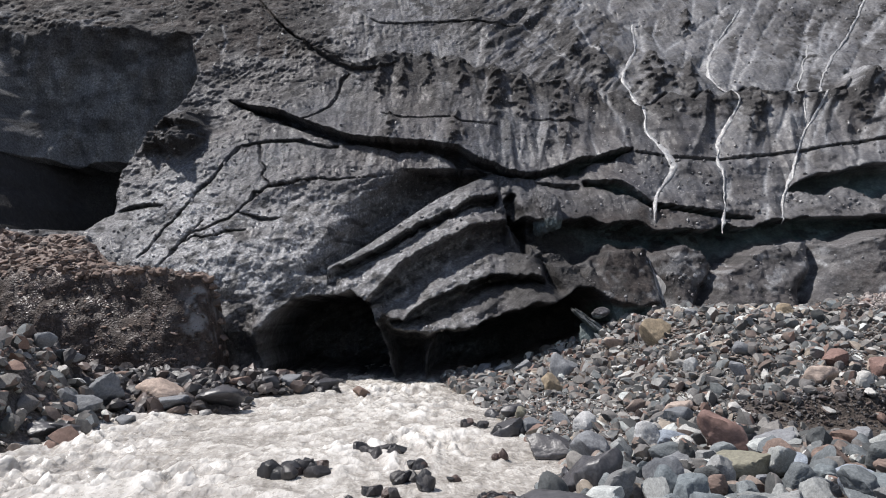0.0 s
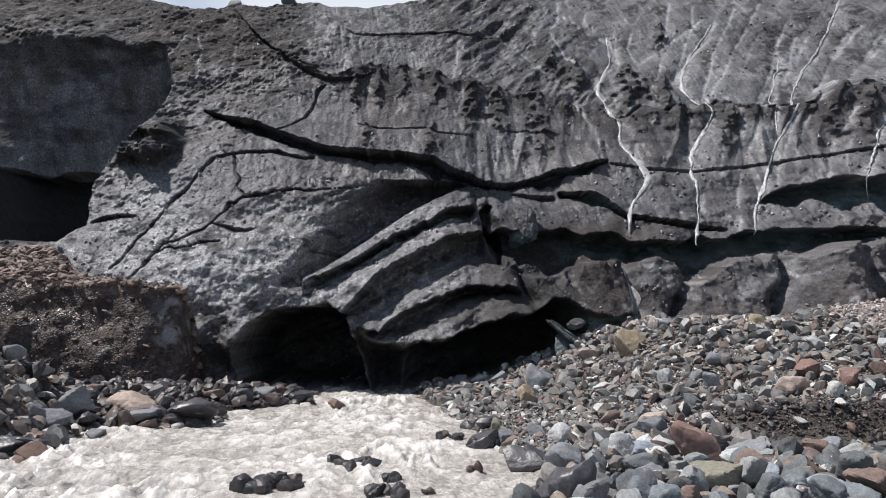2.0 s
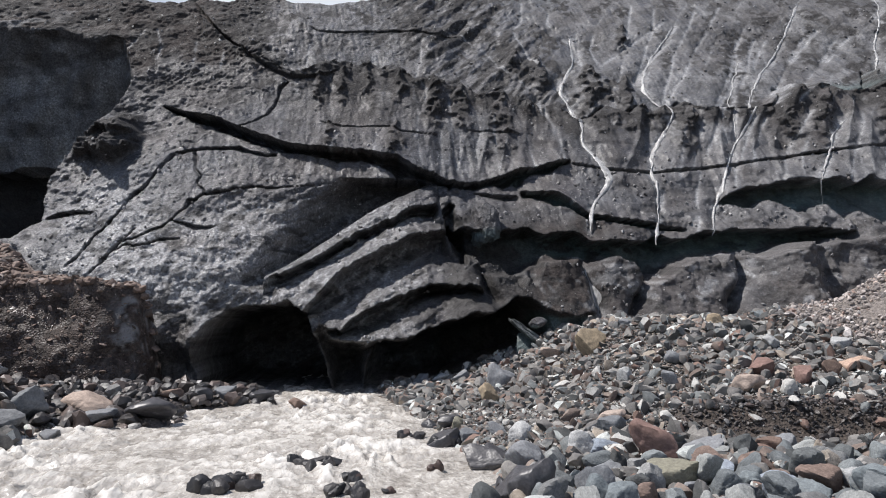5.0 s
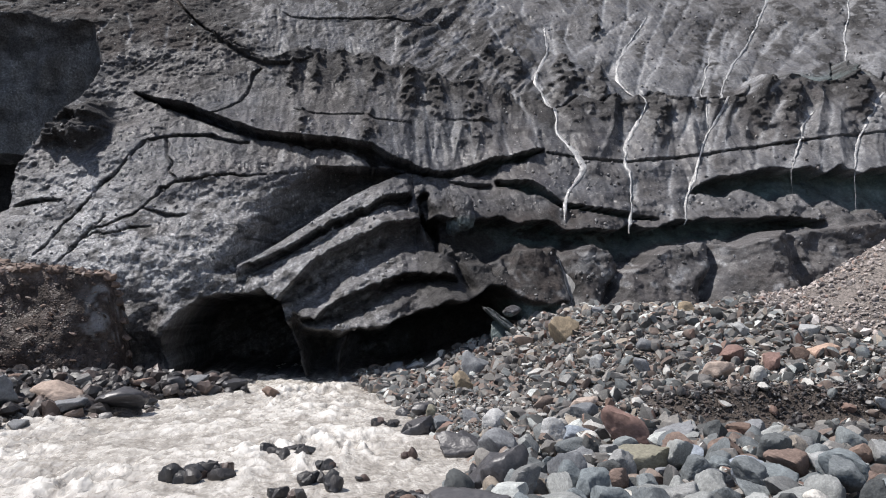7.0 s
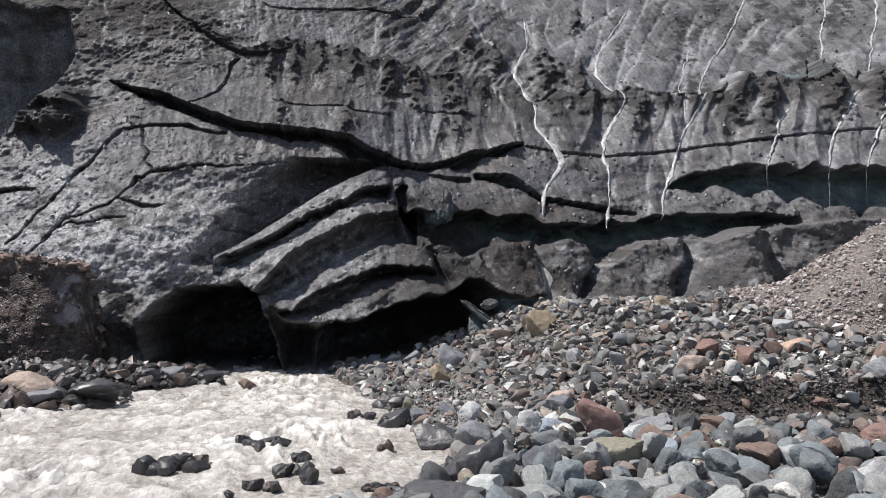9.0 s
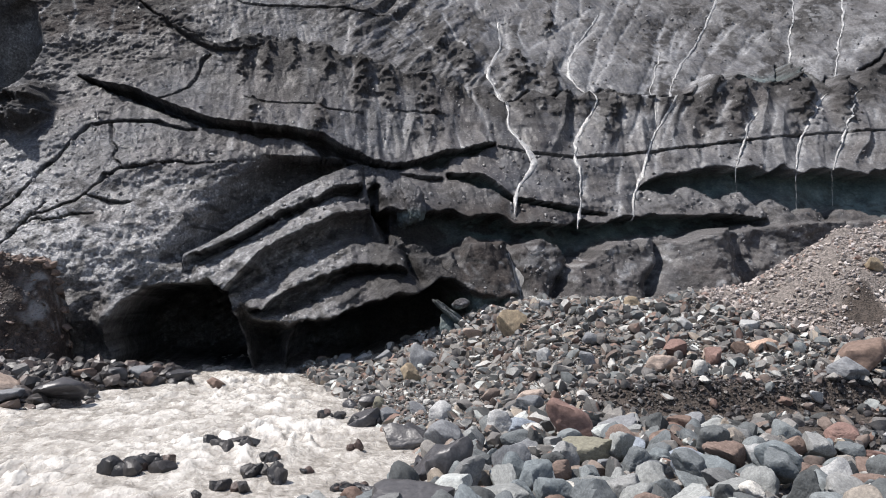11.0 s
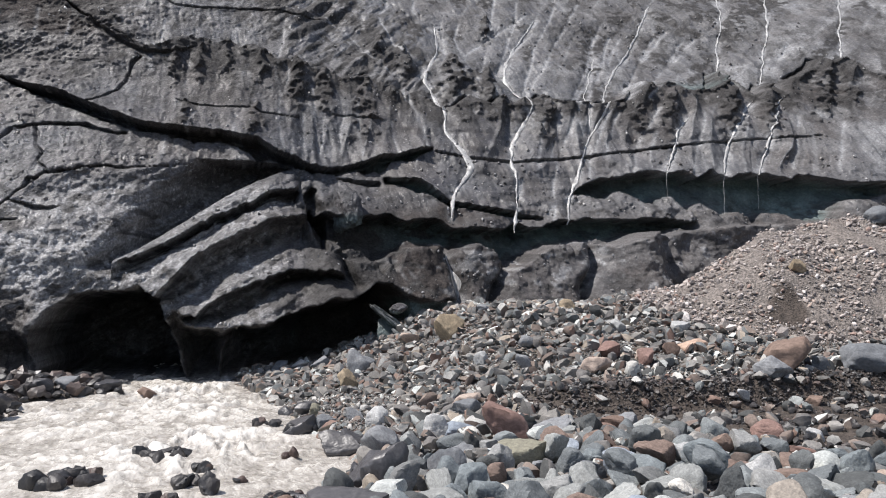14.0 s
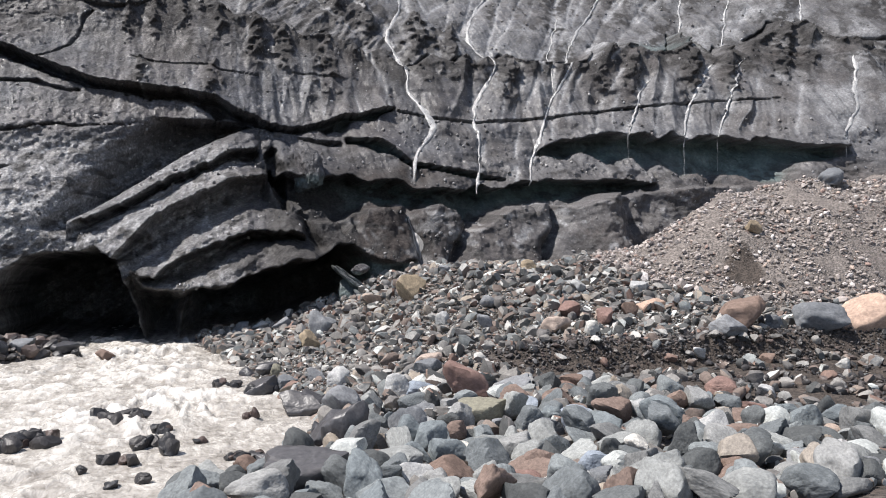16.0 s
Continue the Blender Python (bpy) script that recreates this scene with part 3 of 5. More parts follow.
FOLD = [(1.82, 7.72), (-0.16, 8.03), (-1.67, 7.71), (-2.69, 6.92), (-3.6, 5.85), (-4.17, 4.76), (-4.74, 3.94), (-5.62, 3.32)]
KNOB = [(-12.48, 8.38), (-12.11, 9.93), (-11.08, 11.16), (-9.94, 11.01), (-9.31, 9.08), (-10.21, 8.26), (-11.77, 8.25)]
SLAB_A = [(-3.93, 3.77, 0.09, 0.62), (-3.25, 4.19, 0.25, 0.31), (-2.51, 4.74, 0.39, 0.29), (-1.75, 5.3, 0.53, 0.29), (-0.97, 5.89, 0.66, 0.32), (-0.15, 6.5, 0.72, 0.32), (0.69, 7.0, 0.73, 0.33), (1.45, 7.38, 0.82, 0.43), (2.17, 7.59, 0.84, 0.72)]
SLAB_B = [(-3.71, 3.18, 0.29, 0.41), (-3.19, 3.61, 1.0, 0.14), (-2.64, 3.94, 1.41, 0.05), (-2.09, 4.25, 1.1, 0.61), (-1.32, 4.61, 0.67, 1.16), (-0.54, 5.1, 0.6, 1.3), (0.26, 5.65, 0.68, 1.23), (1.08, 5.97, 0.62, 1.32), (1.8, 5.98, 0.49, 1.01), (2.46, 5.72, 0.18, 1.03)]
SLAB_C = [(-2.12, 2.51, 0.15, 0.68), (-1.7, 2.63, 0.6, 0.36), (-1.25, 2.77, 0.77, 0.27), (-0.51, 3.17, 0.51, 0.81), (0.25, 3.68, 0.7, 0.84), (1.02, 3.96, 0.63, 0.68), (1.62, 4.37, 0.81, 0.52), (2.22, 4.47, 0.85, 0.36), (2.89, 4.29, 0.76, 0.28), (3.51, 4.02, 0.82, 0.16)]
# dirt cones: x, z of the point, size
CONES = [(-2.74, 13.2, 0.9), (-1.71, 13.5, 0.9), (-0.67, 13.66, 0.9), (0.81, 13.3, 0.9), (2.28, 12.95, 1.3), (3.45, 12.62, 1.2), (5.25, 12.15, 1.6), (9.72, 14.35, 1.5), (11.14, 13.55, 1.2), (0.52, 10.5, 1.0), (-2.18, 10.4, 0.9), (13.1, 11.4, 1.2), (7.45, 15.06, 1.2), (6.37, 15.35, 1.0)]
CONES += [(12.25, 17.32, 1.0), (17.3, 11.95, 1.3), (18.5, 11.9, 1.3), (21.6, 12.85, 1.7), (23.2, 12.2, 1.4), (26.2, 13.4, 1.5), (27.1, 13.2, 1.2)]
BUTTRESS = [(8.89, 13.31), (9.69, 14.26), (10.5, 13.67), (11.4, 13.39), (11.9, 12.3), (11.89, 10.85), (11.27, 9.81), (10.61, 8.23), (8.95, 8.03), (8.24, 9.57), (8.24, 10.85), (8.29, 12.5)]
TEAL_RIM = [(5.25, 2.71), (5.95, 2.49), (7.35, 2.58), (7.46, 2.16), (7.17, 1.72), (6.53, 1.18), (5.73, 1.63), (5.35, 2.21)]
GULLIES = []
GULLIES.append([(7.44, 19.38), (7.15, 17.62), (6.68, 17.13)])
GULLIES.append([(8.75, 18.43), (8.49, 17.57), (8.68, 17.03)])
GULLIES.append([(9.06, 16.42), (9.53, 15.75), (9.51, 14.49)])
GULLIES.append([(9.88, 16.89), (9.69, 15.83), (9.52, 14.56)])
GULLIES.append([(10.72, 16.67), (10.3, 15.67), (10.29, 14.66)])
GULLIES.append([(13.23, 18.98), (12.43, 16.82), (11.34, 14.28), (11.09, 13.63)])
GULLIES.append([(14.37, 17.47), (11.94, 15.58), (10.36, 14.32)])
GULLIES.append([(14.37, 18.74), (13.57, 16.67), (12.76, 15.17), (11.72, 13.31)])
GULLIES.append([(14.3, 16.11), (12.55, 14.36), (11.68, 13.25)])
GULLIES.append([(6.6, 16.76), (6.92, 15.27), (7.33, 14.42)])
GULLIES.append([(7.41, 14.95), (7.92, 13.81), (8.23, 13.41), (8.02, 12.83)])
GULLIES.append([(4.82, 14.89), (6.07, 13.58), (6.97, 12.32), (7.02, 11.09)])
GULLIES.append([(3.9, 16.55), (5.02, 15.27), (5.72, 13.98)])
GULLIES.append([(16.37, 18.32), (14.0, 14.93), (12.57, 12.15)])
GULLIES.append([(17.78, 18.7), (14.61, 14.5), (12.62, 11.86)])
GULLIES.append([(17.54, 15.92), (16.25, 13.49), (14.5, 11.26), (14.1, 10.38), (14.2, 9.59)])
GULLIES.append([(18.93, 16.01), (17.25, 13.9)])
GULLIES.append([(20.66, 16.04), (18.85, 13.98), (17.35, 12.25), (16.57, 11.26)])
GULLIES.append([(21.76, 15.62), (20.16, 13.89), (17.3, 11.37)])
GULLIES.append([(22.55, 15.91), (20.3, 13.89)])
GULLIES.append([(26.0, 14.97), (24.45, 13.36)])
GULLIES.append([(18.43, 16.04), (16.56, 13.35), (14.94, 11.11), (14.53, 9.7)])
GULLIES.append([(21.38, 16.45), (18.9, 13.96), (16.98, 11.92)])
GULLIES.append([(18.23, 16.86), (16.33, 14.06), (14.35, 11.27)])
STREAKS = []
STREAKS.append([(1.83, 15.61), (1.81, 14.75), (1.43, 12.98), (1.93, 12.44), (1.81, 11.63), (1.49, 10.84), (1.38, 9.82), (1.45, 9.0), (1.55, 8.42)])
STREAKS.append([(4.78, 11.07), (4.63, 9.99), (4.64, 9.02), (4.67, 8.27)])
STREAKS.append([(4.06, 10.02), (3.88, 9.31), (3.83, 8.42)])
STREAKS.append([(3.22, 9.98), (3.15, 9.02), (3.02, 8.29)])
STREAKS.append([(2.88, 11.67), (2.88, 9.55), (2.93, 8.27)])
STREAKS.append([(2.4, 10.1), (2.36, 8.04)])
STREAKS.append([(6.03, 10.05), (6.03, 9.15), (6.1, 8.24)])
STREAKS.append([(7.05, 10.98), (7.34, 9.77), (7.33, 8.4)])
STREAKS.append([(6.59, 13.31), (6.82, 12.42), (6.83, 11.11)])
STREAKS.append([(-0.25, 9.83), (-0.34, 8.91)])
STREAKS.append([(-0.82, 12.24), (-0.96, 11.3)])
STREAKS.append([(-2.2, 12.58), (-2.32, 11.31)])
STREAKS.append([(-1.78, 9.79), (-2.03, 8.91)])
STREAKS.append([(-10.7, 16.0), (-10.27, 15.0), (-10.33, 14.16)])
STREAKS.append([(-11.21, 16.01), (-11.53, 15.22), (-11.81, 14.77)])
STREAKS.append([(-8.78, 15.34), (-8.55, 13.71)])
STREAKS.append([(-7.35, 14.6), (-7.31, 13.51)])
STREAKS.append([(-3.45, 15.22), (-3.52, 13.27)])
STREAKS.append([(-4.1, 14.28), (-3.59, 13.18)])
STREAKS.append([(15.71, 10.8), (14.98, 9.68), (14.45, 8.76)])
STREAKS.append([(14.25, 8.46), (13.77, 7.52)])
STREAKS.append([(12.3, 7.15), (11.64, 5.86)])
STREAKS.append([(10.97, 7.35), (10.69, 6.49)])
STREAKS.append([(16.26, 8.79), (15.59, 7.83)])
STREAKS.append([(23.69, 10.56), (22.07, 7.96)])
STREAKS.append([(25.21, 10.18), (23.51, 7.75)])
STREAKS.append([(19.62, 10.72), (18.01, 7.79)])
STREAKS.append([(12.73, 10.65), (11.81, 8.11)])
STREAKS.append([(13.51, 10.67), (12.51, 8.41)])
STREAKS.append([(16.09, 10.72), (14.71, 8.45)])
STREAKS.append([(17.68, 10.89), (16.4, 9.04)])
STREAKS.append([(14.22, 10.85), (12.57, 7.86), (11.72, 5.55)])
BLOCK_GAPS = []
BLOCK_GAPS.append([(9.31, 4.21), (9.27, 3.77), (8.91, 3.18), (8.47, 2.4)])
BLOCK_GAPS.append([(7.18, 4.33), (7.27, 3.86), (7.36, 3.18), (7.44, 2.4)])
BLOCK_GAPS.append([(12.74, 4.57), (12.66, 3.76), (12.07, 2.99), (11.95, 2.44)])
BLOCK_GAPS.append([(3.51, 3.86), (3.61, 3.37), (3.89, 2.99)])
RILLS = {}
RILLS['a'] = [(9.48, 16.5), (9.3, 14.63), (7.98, 12.77), (8.4, 11.91), (8.46, 10.56), (8.15, 9.71), (8.6, 8.86), (8.97, 8.15), (8.92, 7.64), (7.86, 6.47), (7.72, 5.6)]
RILLS['b'] = [(14.82, 17.15), (11.62, 13.08), (12.29, 11.69), (12.49, 10.97), (11.2, 9.35), (10.67, 8.03), (10.75, 7.12), (10.1, 5.07)]
RILLS['c'] = [(21.53, 18.58), (18.8, 14.72), (16.73, 13.06), (15.51, 10.7), (14.57, 9.6), (13.55, 7.98), (12.24, 5.42)]
RILLS['d'] = [(16.84, 14.46), (15.72, 12.71), (14.86, 11.1), (14.57, 9.66)]
RILLS['e'] = [(25.4, 19.54), (23.62, 15.93), (21.72, 12.6)]
RILLS['f'] = [(18.79, 10.42), (18.25, 9.91), (17.68, 8.79), (16.81, 7.67)]
RILLS['g'] = [(27.56, 19.27), (25.36, 15.39), (23.27, 12.05)]
RILLS['h'] = [(22.12, 11.38), (21.39, 10.65), (20.35, 9.63), (19.8, 8.67), (19.07, 7.65)]
RILLS['i'] = [(30.64, 18.78), (28.75, 15.88), (28.34, 15.11), (27.49, 13.83)]
RILLS['j'] = [(23.55, 11.58), (22.27, 10.26), (21.57, 8.85), (20.46, 7.6)]
RILLS['k'] = [(27.83, 11.64), (27.7, 10.89), (27.08, 9.88), (26.58, 8.78), (25.14, 7.44)]
RILLS['n'] = [(7.2, 4.33), (7.27, 3.86), (7.36, 3.18), (7.47, 2.51)]
FALLS = [(16.81, 7.7, 6.5, 0.022), (19.07, 7.7, 5.7, 0.025), (20.46, 7.65, 6.2, 0.016), (25.14, 7.45, 5.3, 0.03)]
RIM = [(-28.02, 20.6), (-22.95, 19.78), (-16.82, 19.53), (-13.64, 19.05), (-12.03, 18.66), (-10.52, 18.52), (-9.43, 18.89), (-8.21, 18.75), (-5.89, 19.13), (-3.45, 18.8), (-1.67, 19.12), (0.14, 19.61), (2.39, 21.56)]


def slot(x, z, line, depth, forward=0.0, reach=1.0, cut=True):
    """A crevice along a line of x, z and half width: a lip that hangs forward over a dark recess with a sloping floor."""
    lx, lz, lw = (np.array(v) for v in zip(*line))
    pad = 5 * reach if forward else 0
    near = (x > lx.min() - 0.5) & (x < lx.max() + 0.5) & (z > lz.min() - lw.max() - 1.5) & (z < lz.max() + lw.max() + 0.8 + pad)
    if not near.all():
        out = np.zeros_like(x)
        if near.any():
            out[near] = slot(x[near], z[near], line, depth, forward, reach, cut)
        return out
    if np.any(np.diff(lx) <= 0):
        d, s = along(line, x + 0.09 * vnoise(x / 0.35, z / 0.35, 8.0), z + 0.09 * vnoise(x / 0.35, z / 0.35, 3.0))
        w = 0.5 * np.interp(s, np.linspace(0, 1, len(line)), lw) * (1 + 0.3 * vnoise(x / 0.3, z / 0.3))
        return depth * np.clip(1 - (d / w) ** 2, 0, 1) ** 0.7 if cut else np.zeros_like(x)
    w = 0.85 * np.interp(x, lx, lw, left=0, right=0) * (1 + 0.28 * vnoise(x / 0.6, 1.7) + 0.1 * vnoise(x / 0.2, 4.7)) + 1e-4
    zl = np.interp(x, lx, lz) + (0.05 * vnoise(x / 0.4, 3.3) + 0.09 * vnoise(x / 1.1, 8.3)) * np.minimum(1, w / 0.2)
    end = smooth(lx[0] - 0.01, lx[0] + 0.25, x) * (1 - smooth(lx[-1] - 0.25, lx[-1] + 0.01, x))
    s = (z - zl) / w
    s = np.where(s < 0, s * (1.1 + 0.45 * vnoise(x / 0.6, 14.0) + 0.16 * vnoise(x / 0.17, 15.0)), s)
    over = z - zl - w
    lip = -forward * np.minimum(1, w / 0.18) * end * np.where(over > 0, np.exp(-np.maximum(over, 0) / reach), np.exp(np.minimum(over, 0) / (0.04 if cut else 1.2)))
    if not cut:
        return lip
    recess = depth * end * np.clip((s + 1) / 2, 0, 1) ** (0.16 if depth > 0.8 else 0.4) * np.clip((1 - s) / 0.12, 0, 1)
    return lip + recess


def peaks(x):
    """Pointed heads along the crest, over its mean line."""
    out = np.full(np.shape(x), -0.12)
    for cx, cz, size in CONES:
        out = np.maximum(out, -0.12 + 0.42 * size * np.clip(1 - np.abs(x - cx) / (0.6 * size), 0, 1))
    return out


def crest_height(x, line):
    return np.interp(x, [p[0] for p in line], [p[1] for p in line]) + 0.08 * vnoise(x / 0.55, 5.5) + 0.05 * vnoise(x / 0.2, 2.5) + peaks(x)


def ledge(x, z, line, forward, reach, fade=0.6, edge=0.05, pointed=False):
    """The ice below a line stands forward, most at its crest."""
    lx, lz = np.array([p[0] for p in line]), np.array([p[1] for p in line])
    zl = crest_height(x, line) if pointed else np.interp(x, lx, lz) + 0.10 * vnoise(x / 0.55, 5.5) + 0.05 * vnoise(x / 0.2, 2.5)
    s = z - zl
    end = smooth(lx[0] - fade, lx[0] + fade, x) * (1 - smooth(lx[-1] - fade, lx[-1] + fade, x))
    return -forward * end * np.where(s > 0, np.exp(-np.maximum(s, 0) / edge), np.exp(np.minimum(s, 0) / reach))


def slabs(x, z):
    """Slanting slabs beside the cave: each front leans back to its crest and turns under into a dark overhang."""
    out = np.zeros_like(x)
    for line, forward, recess in ((SLAB_A, 0.6, 1.3), (SLAB_B, 0.9, 1.2), (SLAB_C, 0.9, 1.4), (SLAB_D, 0.7, 0.05)):
        lx = np.array([p[0] for p in line])
        m = (x > lx[0]) & (x < lx[-1])
        if not m.any():
            continue
        px, pz = x[m], z[m]
        crest, lit, shade = (np.interp(px, lx, [p[k] for p in line]) for k in (1, 2, 3))
        crest = crest + 0.05 * vnoise(px / 0.5, lx[0]) + 0.03 * vnoise(px / 0.16, lx[1])
        lit = lit * (1 + 0.1 * vnoise(px / 0.45, 3.0 + lx[0]) + 0.05 * vnoise(px / 0.16, 5.0 + lx[0])) + 1e-3
        shade = shade + 1e-3
        u = crest - pz
        end = smooth(lx[0], lx[0] + 0.6, px) * smooth(lx[-1], lx[-1] - 0.3, px)
        v = np.clip((u - lit) / shade, 0, 1)
        front = -forward * np.clip(u / lit, 0, 1) ** 0.8 * (1 - v ** 0.6)
        back = recess * np.sin(np.pi * np.clip(v, 0, 1) ** 0.6)
        out[m] += end * np.minimum(1, lit / 0.12) * (u > 0) * (front + back * np.minimum(1, shade / 0.25))
    return out


def hollow(x, z, rim, depth, edge):
    """A cave or alcove: how far in, by the distance from its rim."""
    closed = rim + rim[:1]
    rx, rz = np.array([p[0] for p in rim]), np.array([p[1] for p in rim])
    near = (x > rx.min() - 0.3) & (x < rx.max() + 0.3) & (z > rz.min() - 0.3) & (z < rz.max() + 0.3)
    if not near.all():
        out = np.zeros_like(x)
        if near.any():
            out[near] = hollow(x[near], z[near], rim, depth, edge)
        return out
    jx, jz = x + 0.12 * vnoise(x / 0.5, z / 0.5, 4.0), z + 0.12 * vnoise(x / 0.5, z / 0.5, 9.0)
    d = np.where(inside(rim, jx, jz), along(closed, jx, jz)[0], 0)
    return depth * (1 - np.exp(-d / edge))


# line, depth, how far its lip hangs forward, and over what height
CUTS = [(MAIN_CREVICE, 1.25, 0.8, 1.5), (MIDDLE_CREVICE, 1.1, 0.6, 0.9), (THIN_SEAM, 0.35, 0.2, 0.7), (SEAM_END, 0.3, 0.2, 0.7), (LOWER_SEAM, 1.0, 0.45, 0.6), (UPPER_SEAM, 0.6, 0.2, 0.4),
        (UNDERCUT, 1.35, 0.5, 0.8), (ICE_SLIT, 1.3, 0.5, 1.4), (FACE_CRACK, 0.2, 0.08, 0.3), (FACE_CRACK_B, 0.2, 0.08, 0.3), (CRACK_E, 0.3, 0, 1), (CRACK_H, 0.5, 0.2, 0.4),
        (SCARP, 0.24, 0.3, 0.8), (TOP_SEAM, 0.2, 0.15, 0.4), (ALCOVE_CRACK, 0.3, 0, 1),
        (RIDGE_GULLY, 1.2, 0, 1), (CRACK_A, 0.45, 0, 1), (CRACK_B, 0.4, 0, 1), (CRACK_C, 0.35, 0, 1), (CRACK_D, 0.35, 0, 1), (CRACK_G, 0.35, 0, 1)]


def groove(x, z, deep, wide, w=0.09, lines=(), radius=0.45):
    """Runnels: a narrow bed in a broad trough."""
    out = np.zeros_like(x)
    for line in lines:
        px, pz = [p[0] for p in line], [p[1] for p in line]
        m = (x > min(px) - 1.2) & (x < max(px) + 1.2) & (z > min(pz) - 1.2) & (z < max(pz) + 1.2)
        if not m.any():
            continue
        d = along(line, x[m] + 0.03 * vnoise(z[m] / 0.4, px[0]), z[m])[0]
        out[m] += deep * np.exp(-(d / w) ** 2) + wide * np.clip(1 - d / radius, 0, 1) ** 1.4
    return out


def within(poly, x, z):
    """Distance from the edge of an outline, 0 outside it."""
    return np.where(inside(poly, x, z), along(poly + poly[:1], x, z)[0], 0)


def cones(x, z):
    """Dirt cones: pointed heads with fans that widen downwards."""
    out = np.zeros_like(x)
    for cx, cz, size in CONES:
        m = (np.abs(x - cx) < 2.2 * size) & (z < cz + 0.05) & (z > cz - 3.2 * size)
        s = cz - z[m]
        half = 0.12 * size + 0.5 * np.maximum(s, 0)
        off = x[m] - cx + 0.02 * cx * s + 0.12 * vnoise(z[m] / 0.5, cx)
        out[m] = np.maximum(out[m], np.clip(1 - np.abs(off) / half, 0, 1) * np.exp(-np.maximum(s, 0) / (1.3 * size)))
    return out


def drains(x, z):
    """Patterns of the runnels: broad flutes, thin flutes and gullies (0 at the bottom of a gully)."""
    down = x - 0.0225 * x * (z - 9)
    lean = down - 0.08 * z + 0.35 * vnoise(x / 1.5, z / 2.5, 3.0)
    flute = 1 - np.abs(vnoise(lean / 0.75, z / 7.0, 6.0))
    thin = 1 - np.abs(vnoise(lean / 0.27, z / 4.0, 9.0))
    slant = np.interp(x, [-2.0, 6.0, 11.0, 16.0], [-0.5, -0.5, 0.35, 0.3])
    gully = np.abs(vnoise((down - slant * (z - 12) + 0.25 * vnoise(x / 1.6, z / 1.6, 4.4)) / 1.1, z / 9.0, 8.0))
    return flute, thin, gully


def clots(x, z):
    """Where stones and mud cling below the crests, on the buttress and on the dirt cones."""
    edge = np.where(x > 14.9, crest_height(x, UPPER_CREST_END), crest_height(x, UPPER_CREST))
    s = edge - z
    rim = smooth(-9.5, -7.0, x) * (s > -0.05) * np.exp(-np.maximum(s, 0) / (0.5 + 0.45 * vnoise(x / 0.7, 3.0)))
    pier = smooth(0.0, 0.4, within(BUTTRESS, x, z)) * smooth(9.3, 11.0, z)
    cover = np.maximum(np.maximum(0.9 * rim, 0.75 * pier), smooth(0.05, 0.35, cones(x, z)))
    return cover * smooth(-0.25, 0.3, fbm(x / 0.32, z / 0.26, 63.0, 3) + 0.5 * (cover - 0.5))


